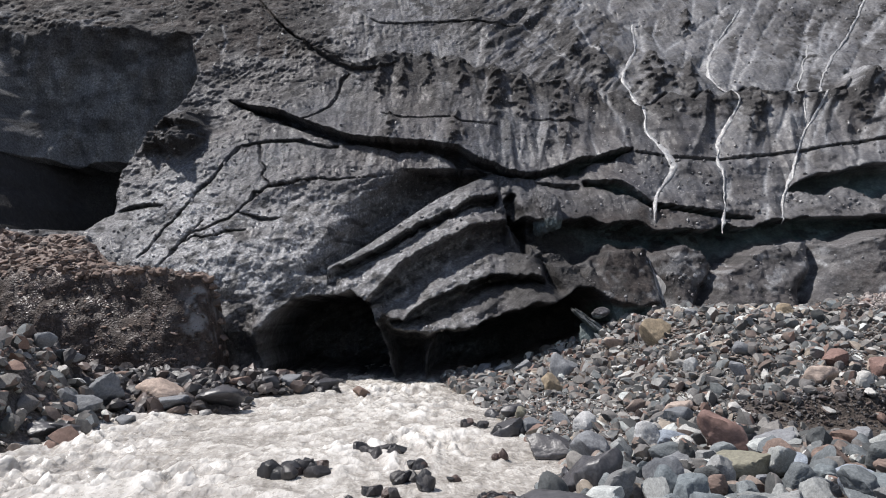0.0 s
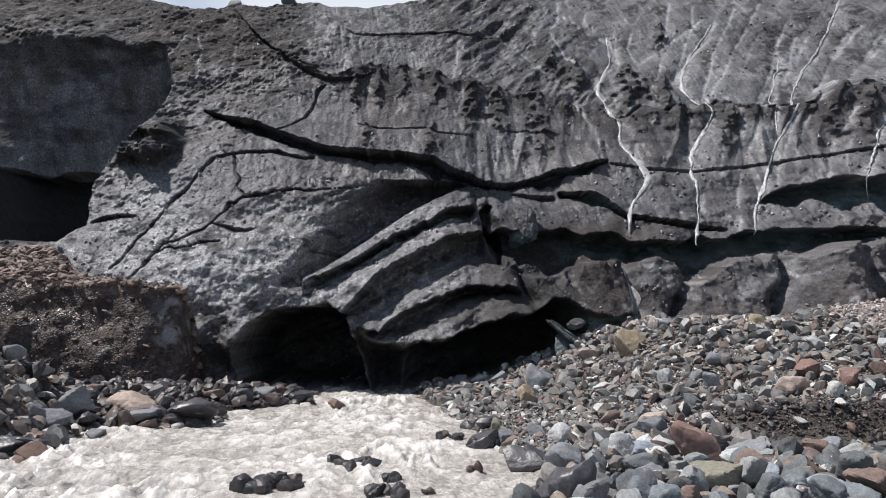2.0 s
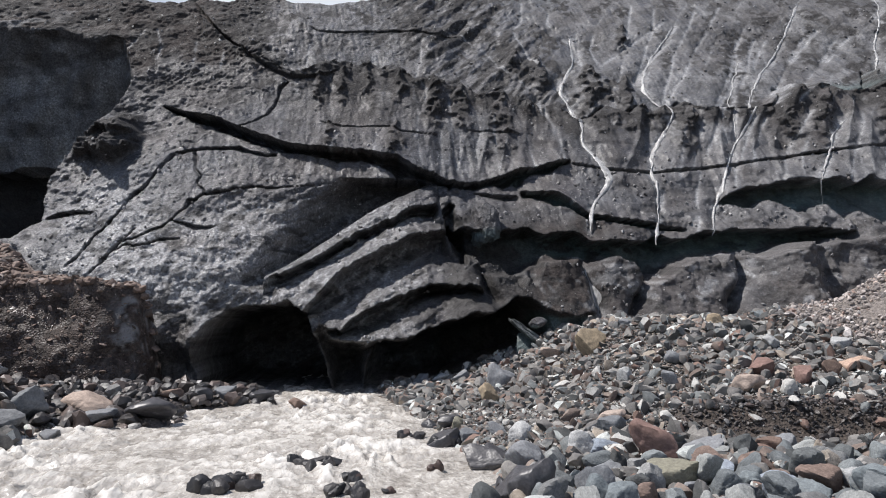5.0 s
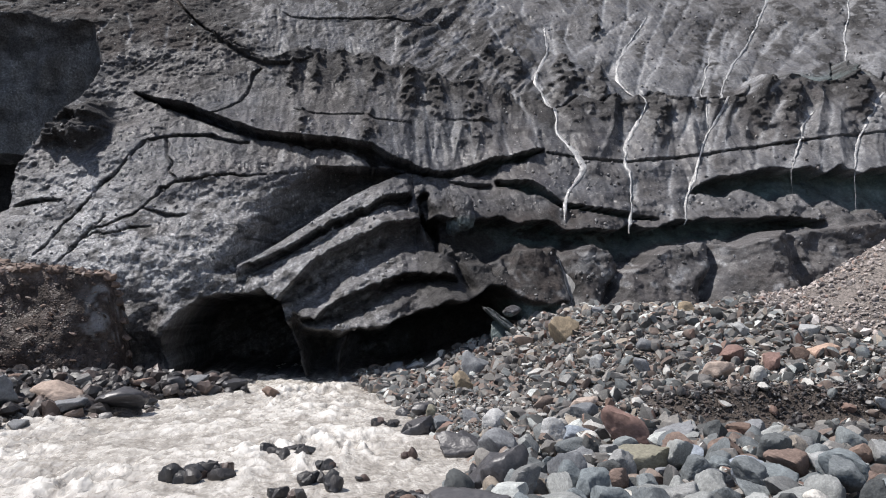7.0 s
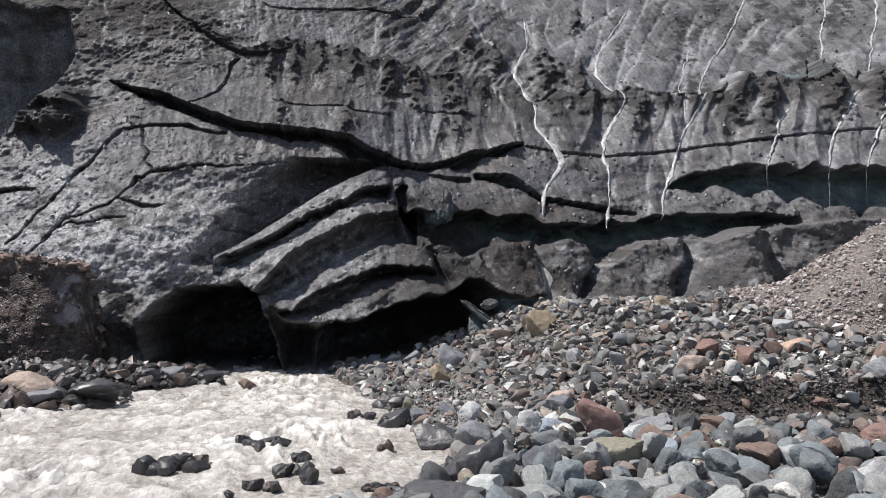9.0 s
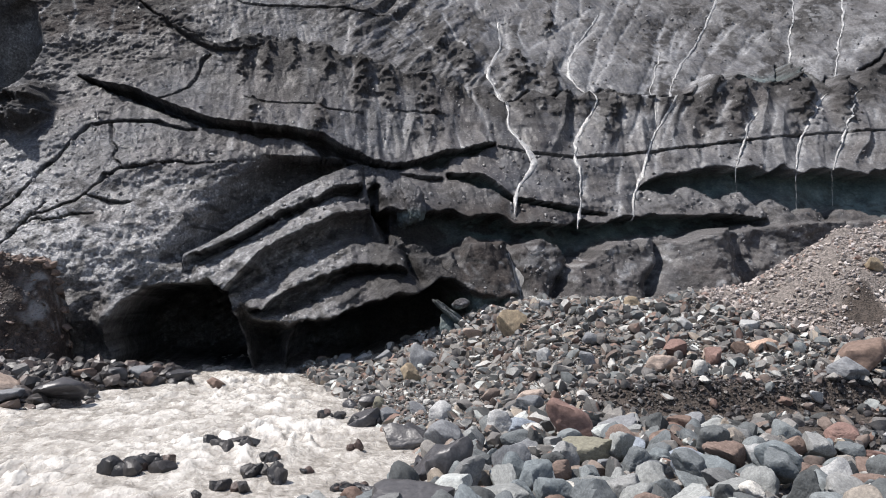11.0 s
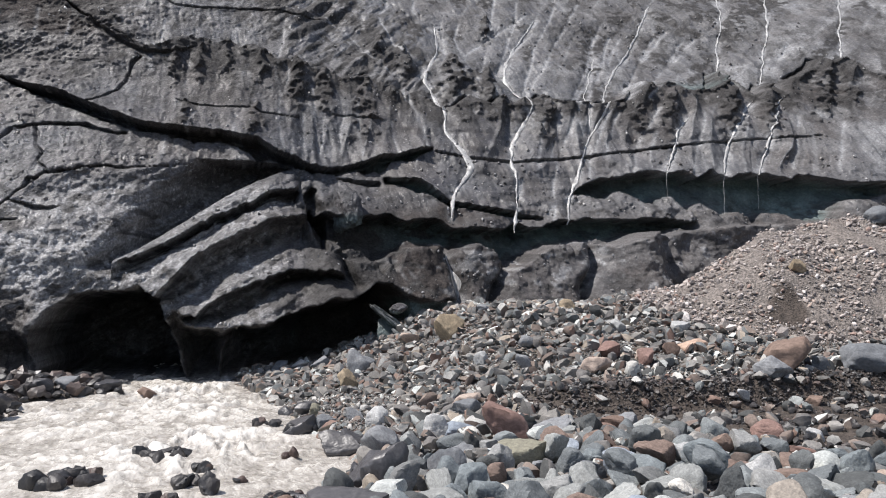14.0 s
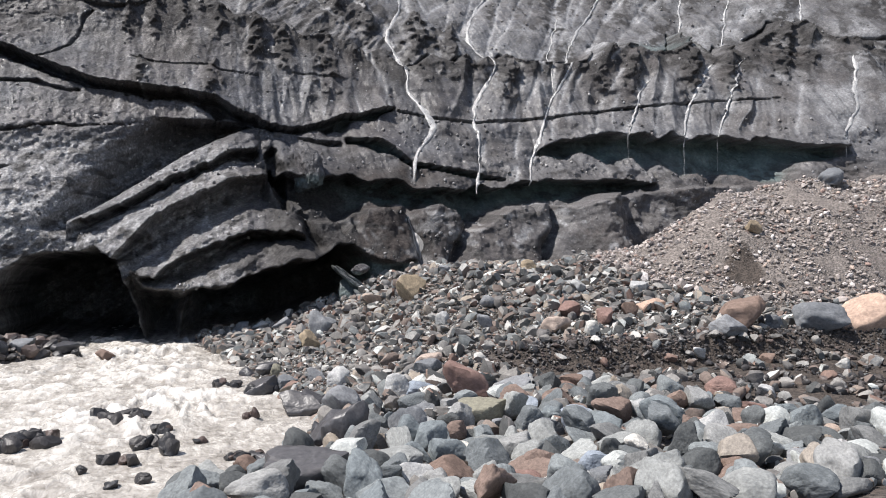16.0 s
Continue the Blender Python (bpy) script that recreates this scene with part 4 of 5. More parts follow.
def face_relief(x, z):
    """Depth of the ice face at x and z before its crevices and caves."""
    y = base_depth(x, z) + 0.55 * fbm(x / 5.0, z / 4.0, 0.5, 2)
    coarse = 1.0 + 0.6 * vnoise(x / 2.5, z / 1.8, 21.0)
    crest = np.interp(x, [p[0] for p in UPPER_CREST], [p[1] for p in UPPER_CREST])
    calm = 1 - 0.55 * smooth(7.6, 8.6, z) * smooth(-6, -3, x)
    y = y + 0.26 * calm * fbm(x / 1.3, z / 0.9, 1.5, 2) + calm * coarse * (0.075 * fbm(x / 0.6, z / 0.42, 2.5, 2, 0.62) + (0.035 + 0.02 * smooth(6, 0, x)) * fbm(x / 0.2, z / 0.15, 13.0, 2, 0.7)) + 0.04 * fbm((x + 0.15 * z) / 0.2, z / 1.3, 3.5, 2)
    band = smooth(7.6, 8.4, z) * (1 - smooth(crest - 0.1, crest + 0.5, z)) * smooth(-6, -3, x)
    flute, thin, gully = drains(x, z)
    y = y - band * (0.26 * (flute - 0.5) + 0.07 * (thin - 0.5)) * (0.75 + 0.5 * vnoise(x / 3.0, z / 3.0, 2.0))
    above = smooth(crest, crest + 1.0, z)
    y = y + above * 0.03 * np.exp(-gully / 0.25) * smooth(-5, 3, x)
    # the smooth bulge beside the cave, and the fold where it turns away
    y = y - 1.0 * np.exp(-((x + 7.0) / 4.0) ** 2 - ((z - 5.4) / 3.2) ** 2)
    fx, fz = np.array([p[0] for p in FOLD])[::-1], np.array([p[1] for p in FOLD])[::-1]
    turn = smooth(-0.2, 1.7, x - np.interp(z, fz, fx)) * smooth(3.2, 4.0, z) * (1 - smooth(7.6, 8.3, z)) * (1 - smooth(0.8, 2.4, x))
    crest_a = np.interp(x, [p[0] for p in SLAB_A], [p[1] for p in SLAB_A])
    turn = turn * np.where((x > SLAB_A[0][0]) & (x < SLAB_A[-1][0]), smooth(-0.05, 0.2, z - crest_a), 1)
    y = y + 1.9 * turn
    y = y + ledge(x, z, UPPER_CREST, 0.75, 4.0, pointed=True) + ledge(x, z, UPPER_CREST_END, 0.9, 4.0, pointed=True) + ledge(x, z, TOP_STEP, 0.6, 3.0)
    y = y + ledge(x, z, ICE_RIDGE, 1.3, 4.0, 0.5, 0.035) + ledge(x, z, ICE_RIDGE_END, 1.2, 4.0, 0.8, 0.035)
    jumble = smooth(0.5, 4.5, x + 0.3 * (z - 11)) * smooth(11.5, 7.0, x + 0.3 * (z - 11)) * above
    y = y - 0.24 * jumble * fbm((x + 0.8 * z) / 1.6, (z - x) / 0.6, 91.0, 3)
    y = y + groove(x, z, 0.02, 0.09, 0.07, GULLIES, 0.5) + groove(x, z, 0.02, 0.05, 0.07, STREAKS) + groove(x, z, 0.03, 0.12, 0.1, list(RILLS.values()), 0.6) + groove(x, z, 0.35, 0.45, 0.14, BLOCK_GAPS, 0.5) - 0.4 * cones(x, z) + slabs(x, z)
    over = z - np.where(x > 14.9, crest_height(x, UPPER_CREST_END), crest_height(x, UPPER_CREST))
    y = y + 0.55 * smooth(-9.0, -6.0, x) * (over > 0.02) * np.exp(-((over - 0.06) / 0.11) ** 2) * smooth(-0.5, 0.2, vnoise(x / 1.1, 6.0))
    y = y - 0.3 * clots(x, z) * np.clip(fbm(x / 0.3, z / 0.24, 65.0, 2) + 0.25, 0, 1.2)
    y = y - 0.3 * smooth(0.0, 1.1, within(BUTTRESS, x, z))
    knob = within(KNOB, x, z)
    y = y - 1.1 * smooth(0, 0.7, knob) + smooth(0, 0.5, knob) * 0.7 * fbm(x / 0.55, z / 0.5, 5.0, 3)
    slabby = smooth(-4.5, -3.0, x) * smooth(4.0, 2.5, x) * smooth(7.6, 7.0, z) * smooth(1.2, 1.8, z)
    y = y + slabby * (0.09 * fbm((x + 0.62 * z) / 1.6, (z - 0.62 * x) / 0.2, 95.0, 3) + 0.05 * fbm(x / 0.2, z / 0.17, 96.0, 2))
    return y


def face_depth(x, z, cut=True, relief=None):
    """Depth of the ice face at x and z; without its cuts for what runs over them."""
    y = face_relief(x, z) if relief is None else relief
    for line, depth, forward, reach in CUTS:
        y = y + slot(x, z, line, depth, forward, reach, cut)
    if cut:
        deep = hollow(x, z, CAVE_RIM, 7.0, 0.1)
        deep = np.maximum(deep, hollow(x, z, CAVERN_RIM, 6.0, 0.22))
        deep = np.maximum(deep, hollow(x, z, PILLAR_RIM, 4.2, 0.6))
        deep = np.maximum(deep, hollow(x, z, CAVE_SIDE, 0.7, 0.5))
        deep = np.maximum(deep, hollow(x, z, TEAL_RIM, 1.1, 0.25))
        deep = np.maximum(deep, hollow(x, z, ALCOVE_RIM, 1.0, 0.5) * (np.maximum(40.4 - 0.06 * z + 0.5 * fbm(x / 1.5, z / 2.0, 33.0, 3) + 2.0 * (z < 9.4 + 0.3 * vnoise(x, 2.0)) - y, 0)))
        y = y + deep
    return y


def face_tone(x, z, y, y_uncut):
    """Shares of clear ice, brown dirt, white granular ice with painted glints, and grime with painted shade."""
    deep = y - y_uncut
    alcove = inside(ALCOVE_RIM, x, z)
    clear = smooth(0.75, 1.3, deep) * np.where(alcove, 0.12, smooth(3.0, 7.0, x) * 0.95)
    low = np.where(x > 14.5, np.interp(x, [p[0] for p in ICE_RIDGE_END], [p[1] for p in ICE_RIDGE_END]), np.interp(x, [p[0] for p in ICE_RIDGE], [p[1] for p in ICE_RIDGE]))
    clear = clear * np.where((z < 5.8) & (within(TEAL_RIM, x, z) == 0), smooth(0.1, 0.35, z - low), 1)
    teal = smooth(0.0, 0.15, within(TEAL_RIM, x, z))
    # a faint bluish lift inside both caves stands in for dim light
    clear = np.clip(np.maximum(clear, np.maximum(0.9 * teal, 0.2 * smooth(0.2, 0.8, np.maximum(within(CAVE_RIM, x, z), within(CAVERN_RIM, x, z))))) * (0.75 + 0.5 * fbm(x / 2.0, z / 2.0, 3.3, 3)), 0, 1)
    crest = np.interp(x, [p[0] for p in UPPER_CREST], [p[1] for p in UPPER_CREST])
    brown = smooth(13.2, 14.6, z + 0.8 * vnoise(x / 1.2, z / 1.2)) * (1 - smooth(-7.5, -4.0, x + vnoise(x, z)))
    brown = brown + 0.75 * np.exp(-((z - crest + 0.25) / 0.35) ** 2) * smooth(0.0, 0.5, vnoise(x / 0.7, z / 2.0, 5.0) + 0.1)
    brown = brown + 0.45 * smooth(3.0, 8.0, x) * smooth(0.0, 0.8, fbm(x / 1.6, z / 1.2, 8.0, 3)) + 0.8 * smooth(2, 6, x) * (1 - 0.5 * smooth(6.5, 9.0, x)) * (1 - smooth(5.6, 6.4, z)) + 0.25 * smooth(10, 16, x)
    brown = brown + 0.35 * (1 - smooth(2.5, 4.5, z)) * (1 - 0.7 * smooth(6.5, 9.0, x))
    crest2 = np.interp(x, [p[0] for p in UPPER_CREST_END], [p[1] for p in UPPER_CREST_END])
    on_end = smooth(14.8, 15.4, x)
    brown = brown + on_end * 0.85 * smooth(1.8, 0.1, crest2 - z) * (z < crest2)
    clear = clear + smooth(18.2, 19.0, x) * smooth(22.4, 21.5, x) * 0.6 * smooth(0.9, 0.2, z - crest2) * (z > crest2)
    # pale granular ice of the left bulge, its wet sunlit sheen painted in
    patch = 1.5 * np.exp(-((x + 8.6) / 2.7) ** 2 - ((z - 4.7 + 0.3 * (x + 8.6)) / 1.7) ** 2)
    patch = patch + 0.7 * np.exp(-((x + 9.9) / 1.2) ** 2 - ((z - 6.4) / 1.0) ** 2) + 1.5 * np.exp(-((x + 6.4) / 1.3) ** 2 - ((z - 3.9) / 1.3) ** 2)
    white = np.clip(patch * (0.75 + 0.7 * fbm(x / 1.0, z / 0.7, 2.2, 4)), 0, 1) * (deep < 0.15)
    # white flecks above the alcove paint glints on the dirty slope
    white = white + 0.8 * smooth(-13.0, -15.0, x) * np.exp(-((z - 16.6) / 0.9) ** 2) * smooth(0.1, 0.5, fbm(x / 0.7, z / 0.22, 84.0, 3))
    white = white + 0.1 * smooth(5.0, 10.0, x) * smooth(crest, crest + 1.0, z) * (0.7 + 0.5 * fbm(x / 1.0, z / 1.5, 16.0, 3))
    white = white + 0.3 * smooth(12.5, 14.0, x) * smooth(0.25, 0.7, fbm(x / 1.5, z / 0.9, 6.0, 3)) * smooth(8.0, 10.0, z) + 0.5 * smooth(23.0, 24.5, x) * smooth(-0.1, 0.6, fbm(x / 0.9, z / 1.2, 36.0, 4)) * smooth(7.0, 8.0, z)
    white = white + (alcove & (z > 9.3)) * (0.4 + 0.6 * smooth(-0.35, 0.5, fbm(x / 0.7, z / 4.5, 7.7, 3) + 0.35 * fbm(x / 0.5, z / 0.6, 7.0, 3)))
    knob = within(KNOB, x, z)
    white = white * (1 - smooth(0, 0.3, knob))
    white = white + 0.2 * smooth(8.0, 13.0, x) * (z < crest) + 0.22 * smooth(-9, -4, x) * smooth(crest - 0.1, crest + 0.4, z)
    # runnels: pale silt, with the sunlight on their wet beds painted in
    runs = np.clip(groove(x, z, 0.85, 0.25, 0.075, GULLIES, 0.35) + groove(x, z, 0.7, 0.15, 0.06, STREAKS, 0.3), 0, 1) * smooth(-1.0, 0.2, fbm(x / 0.5, z / 0.5, 1.1, 2))
    white = white + 0.7 * runs + groove(x, z, 0.95, 0.0, 0.16, list(RILLS.values())) * smooth(-0.9, 0.5, fbm(x / 0.3, z / 0.3, 2.1, 2))
    flute, thin, gully = drains(x, z)
    above = smooth(crest - 0.2, crest + 0.5, z)
    band = smooth(7.2, 8.2, z) * (1 - above) * smooth(-6, -3, x)
    lumps = fbm(x / 0.22, z / 0.16, 41.0, 2)
    white = white + above * smooth(-4, 4, x) * 0.6 * np.exp(-gully / 0.07) * smooth(-0.4, 0.5, vnoise(x / 0.9, z / 0.9, 15.0))
    white = white + band * 0.55 * np.exp(-(1 - flute - 0.02) ** 2 / 0.003) * smooth(-0.3, 0.5, vnoise(x / 0.8, z / 1.5, 19.0))
    white = white + band * 0.25 * smooth(0.35, 0.05, thin)
    grime_shade = band * smooth(0.35, 0.1, 1 - flute) * np.exp(-np.maximum(crest - z, 0) / 1.1) * smooth(-0.5, 0.1, lumps)
    grime_shade = grime_shade + above * smooth(0.3, 0.55, gully) * smooth(0.0, 0.4, fbm(x / 0.8, z / 0.8, 51.0, 2)) * smooth(-0.5, 0.2, lumps)
    clot = clots(x, z)
    grime_shade = grime_shade + 0.8 * clot
    brown = brown + 0.4 * clot + 0.5 * smooth(0.1, 0.4, cones(x, z))
    edge = crest_height(x, UPPER_CREST)
    step = np.interp(x, [p[0] for p in TOP_STEP], [p[1] for p in TOP_STEP]) + 0.1 * vnoise(x / 0.5, 3.0)
    grime_shade = grime_shade + 0.9 * (x > TOP_STEP[0][0]) * (x < TOP_STEP[-1][0] + 1.5) * np.exp(-((z - step) / 0.14) ** 2) * smooth(-0.6, 0.1, vnoise(x / 0.7, 8.0))
    grime_shade = grime_shade + 0.3 * smooth(-9.0, -7.0, x) * smooth(3.0, 0.0, x) * smooth(0.05, 0.45, fbm((x - 0.2 * z) / 0.3, z / 1.6, 87.0, 3)) * smooth(8.5, 9.5, z)
    grime_shade = grime_shade + 0.35 * smooth(0.15, 0.6, fbm(x / 1.6, z / 0.7, 81.0, 3)) * smooth(9.0, 11.0, z) * smooth(4.0, 0.0, x)
    jumble = smooth(0.5, 4.5, x + 0.3 * (z - 11)) * smooth(11.5, 7.0, x + 0.3 * (z - 11)) * smooth(crest, crest + 0.6, z)
    grime_shade = grime_shade + 0.95 * jumble * smooth(-0.35, 0.4, fbm((x + 0.8 * z) / 1.3, (z - x) / 0.35, 91.0, 4))
    edge = np.where(x > 14.9, crest_height(x, UPPER_CREST_END), edge)
    grime_shade = grime_shade + 0.7 * smooth(-9.5, -8.0, x) * np.exp(-((z - edge + 0.14) / 0.22) ** 2) * smooth(-0.7, 0.0, vnoise(x / 0.5, z / 0.3, 61.0) + 0.2)
    grime_shade = grime_shade + 0.35 * smooth(-9.5, -8.0, x) * (z < edge) * np.exp(-np.maximum(edge - z, 0) / 0.7) * smooth(-0.2, 0.4, fbm(x / 0.25, z / 0.2, 71.0, 2) + 0.4 * vnoise(x / 0.9, 3.0))
    grime_shade = grime_shade + 0.04 * smooth(-8.0, -5.0, x) * smooth(9.0, 6.0, x) * smooth(9.0, 11.0, z) - 0.2 * smooth(8.0, 13.0, x) * (z < crest) + 0.1 * smooth(11.0, 16.0, x) * smooth(crest, crest + 1.0, z) + 0.3 * smooth(11.0, 15.0, x) * smooth(crest, crest + 1.0, z) * smooth(0.1, 0.5, fbm(x / 0.7, z / 1.4, 44.0, 4))
    # white specks paint wet glints on the low ridge faces
    white = white + 0.55 * smooth(3.5, 5.0, x) * smooth(5.6, 5.0, z) * smooth(0.4, 0.75, fbm((x + 0.3 * z) / 0.3, z / 0.26, 98.0, 2) + 0.35 * vnoise(x / 0.8, z / 0.8, 99.0))
    slabby = smooth(-6.5, -5.5, x) * smooth(1.8, 0.8, x) * smooth(7.0, 6.4, z)
    grime_shade = grime_shade + 0.35 * slabby * smooth(0.1, 0.5, fbm((x + 0.6 * z) / 0.9, (z - 0.6 * x) / 0.12, 95.0, 3))
    # extra white paints the slabs' sunlit strips and their sparkle
    white = white + 0.36 * slabby + 0.55 * slabby * smooth(0.3, 0.6, fbm(x / 0.12, z / 0.12, 97.0, 2))
    # shade painted inside the cave, on its pillar and its side wall
    grime_shade = grime_shade + 0.5 * smooth(0.0, 0.2, within(CAVE_RIM, x, z)) + 0.75 * smooth(0.0, 0.2, within(PILLAR_RIM, x, z)) + 0.35 * smooth(0.0, 0.2, within(CAVE_SIDE, x, z)) + 0.8 * smooth(1.9, 2.5, x) * smooth(5.6, 4.6, x) * smooth(5.4, 4.6, z)
    # the fold's flank turns from the sun: its shade is painted darker here
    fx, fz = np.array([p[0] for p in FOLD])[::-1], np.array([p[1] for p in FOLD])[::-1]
    grime_shade = grime_shade + 0.45 * smooth(0.0, 1.2, x - np.interp(z, fz, fx)) * smooth(4.0, 4.8, z) * (1 - smooth(7.8, 8.3, z)) * (1 - smooth(0.5, 1.5, x)) * smooth(0.0, 0.3, z - np.interp(x, [p[0] for p in SLAB_A], [p[1] for p in SLAB_A]))
    # shade painted into the alcove's deeper bottom, below z 9.3
    grime_shade = grime_shade + 0.12 * band + alcove * (deep > 0.4) * (0.2 * smooth(0.1, 0.6, fbm(x / 1.1, z / 5.0, 17.7, 3)) + 0.9 * (z < 9.3))
    grime_shade = grime_shade + 0.34 * smooth(-4.5, -6.5, x) * smooth(10.0, 11.5, z) + 0.5 * smooth(-9.0, -11.0, x) * smooth(13.8, 15.0, z) * smooth(-0.5, 0.3, fbm(x / 1.5, z / 0.6, 83.0, 3)) + 0.3 * smooth(7.0, 6.0, z) * smooth(1.5, 3.0, x) * (1 - 0.5 * smooth(7.0, 10.0, x))
    grime_shade = grime_shade + smooth(0, 0.35, knob) + np.exp(-((z - crest + 0.45) / 0.55) ** 2) * smooth(0.1, 0.4, fbm(x / 0.45, z / 0.6, 4.0, 3)) * (x > -4)
    grime_shade = grime_shade + 0.5 * smooth(0.25, 0.6, fbm((x + z) / 0.9, (z - x) / 0.5, 9.0, 3)) * smooth(crest + 0.3, crest + 1.2, z) * 0.9
    grime_shade = grime_shade + 0.7 * smooth(0.3, 0.65, fbm(x / 0.5, z / 0.25, 12.0, 3)) * (1 - smooth(6.0, 7.5, z))
    grime_shade = grime_shade * (1 - 0.9 * runs) * (1 - 0.9 * teal)
    return np.stack([np.clip(clear, 0, 1), np.clip(brown * (1 - runs), 0, 0.95), np.clip(white, 0, 0.9), np.clip(grime_shade, 0, 0.92)], -1)


def rim_height(x):
    left = np.interp(x, [p[0] for p in RIM], [p[1] for p in RIM])
    return np.where(x < 1.5, left, np.minimum(23.0, left + 2.2 * np.maximum(x - 1.5, 0))) + 0.12 * vnoise(x / 0.9, 4.0) + 0.06 * vnoise(x / 0.3, 4.0)


fx = np.concatenate([np.linspace(-60, -26.5, 24), np.arange(-26, -20, 0.06), np.arange(-20, 27.01, 0.042), np.arange(27.05, 38, 0.055), np.linspace(38.5, 70, 20)])
share = np.concatenate([np.linspace(0, 1, 440)])
ix, iv = np.meshgrid(fx, share)
iz = -0.4 + iv * (rim_height(ix) + 0.4)
relief = face_relief(ix, iz)
iy0 = face_depth(ix, iz, False, relief)
iy = face_depth(ix, iz, True, relief)
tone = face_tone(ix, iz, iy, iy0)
# the top runs back as a plateau
back = np.array([0.5, 1.2, 2.5, 5, 9, 16, 30, 60, 140])[:, None]
bx = np.repeat(ix[-1:], len(back), 0)
by = iy[-1:] + back
bz = iz[-1:] + 0.10 * np.sqrt(back) * (fx > 4) - 0.02 * back + 0.15 * vnoise(bx / 1.5, by / 1.5)
top_tone = np.repeat(tone[-1:], len(back), 0)
glacier = new("glacier", None)
tagged(glacier, "dirty grey glacier front of grit-covered ice with crevices and meltwater caves", "glacier", kind="structure")
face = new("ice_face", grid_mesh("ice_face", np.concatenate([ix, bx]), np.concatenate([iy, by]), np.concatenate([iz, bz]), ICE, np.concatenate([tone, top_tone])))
face.parent = glacier


# stones and grit frozen into the ice
rng = np.random.default_rng(31)
chips = [stone_shape(1, rng, 1.0) for _ in range(12)]
n = 19000
cx, cv = rng.uniform(-19, 27.5, n), rng.uniform(0.02, 0.99, n)
cz = cv * rim_height(cx)
keep = fbm(cx / 1.4, cz / 0.9, 31.0, 3) + rng.uniform(-0.5, 0.5, n) > -0.05
cx, cz = cx[keep], cz[keep]
cy, cy0 = face_depth(cx, cz), face_depth(cx, cz, cut=False)
keep = (cy - cy0 < 0.25) & ((cz < 9.5) | (rng.random(len(cz)) < 0.45))
cx, cy, cz = cx[keep], cy[keep], cz[keep]
verts, faces, count = [], [], 0
for x, y, z in zip(cx, cy, cz):
    r = 0.02 + 0.065 * rng.random() ** 4
    v, f = chips[int(rng.integers(12))]
    p = (v * (r, r * 0.8, r * 0.7)) @ np.array(Euler(rng.uniform(0, 6.28, 3)).to_matrix()).T + (x, y - 0.2 * r, z + 0.15 * r)
    verts.append(p)
    faces.append(f + count)
    count += len(p)
grit = new("ice_grit", join_mesh("ice_grit", np.concatenate(verts), np.concatenate(faces), GRIT, flat=True))
tagged(grit, "dark grit and small stones frozen into the ice", "stones", kind="stuff")


def rill(line, width):
    """A thin stream that runs down the ice, hanging free over the cuts."""
    pts = np.array(line, float)
    for _ in range(3):
        pts = np.concatenate([pts[:1], np.stack([0.75 * pts[:-1] + 0.25 * pts[1:], 0.25 * pts[:-1] + 0.75 * pts[1:]], 1).reshape(-1, 2), pts[-1:]])
    s = np.concatenate([[0], np.cumsum(np.hypot(*np.diff(pts, axis=0).T))])
    n = max(8, int(s[-1] / 0.07))
    u = np.linspace(0, s[-1], n)
    x, z = np.interp(u, s, pts[:, 0]), np.interp(u, s, pts[:, 1])
    x = x + 0.05 * vnoise(u / 0.5, pts[0, 0]) + 0.03 * vnoise(u / 0.15, pts[0, 1])
    w = width * 0.85 * np.clip(0.85 + 0.6 * vnoise(u / 0.6, 7.0 + pts[0, 0]) + 0.2 * vnoise(u / 0.2, 9.0 + pts[0, 0]), 0.25, 2) * smooth(0, 0.5, u) ** 0.5 * (0.15 + 0.85 * smooth(0, 0.6, s[-1] - u))
    across = np.array([-1.0, -0.55, 0.0, 0.55, 1.0])[:, None]
    px = x[None] + across * w[None]
    pz = np.repeat(z[None], 5, 0)
    py = face_depth(px, pz, cut=False)
    k = min(13, 2 * (n // 4) + 1)
    mid = np.convolve(np.pad(py[2], k // 2, mode='edge'), np.ones(k) / k, mode='valid')
    py = np.minimum(0.5 * mid[None] + 0.5 * py, py + 0.01) - 0.03 - 0.012 * (1 - across ** 2)
    py[0] += 0.06
    py[-1] += 0.06
    ob = new("rill", grid_mesh("rill", px, py, pz, RILL))
    ob.parent = glacier
    ob["label"] = "thin white glittering stream of meltwater running down the ice"
    return ob


WIDTHS = {"a": 0.13, "b": 0.11, "c": 0.09, "d": 0.035, "e": 0.05, "f": 0.06, "g": 0.06, "h": 0.075, "i": 0.06, "j": 0.05, "k": 0.1, "n": 0.12}
for key, line in RILLS.items():
    rill(line, WIDTHS[key])


def fall(x, z0, z1, width):
    """A thread of water that drops free from an ice lip."""
    n = max(6, int((z0 - z1) / 0.06))
    z = np.linspace(z0, z1, n)
    y = float(face_depth(np.array([x]), np.array([z0 + 0.05]), cut=False)[0]) - 0.02
    w = width * np.clip(0.75 + 0.6 * vnoise(z / 0.12, x), 0.15, 1.6) * np.linspace(1.0, 0.45, n)
    a = np.linspace(0, 2 * np.pi, 7)[:, None]
    px = x + 0.02 * vnoise(z / 0.3, x)[None] + np.cos(a) * w[None]
    ob = new("water_thread", grid_mesh("water_thread", px, y + 0.6 * np.sin(a) * w[None], np.repeat(z[None], 7, 0), RILL))
    ob.parent = glacier
    ob["label"] = "thin thread of meltwater falling from the ice lip"
    return ob


for x, z0, z1, width in FALLS:
    fall(x, z0, z1, width)


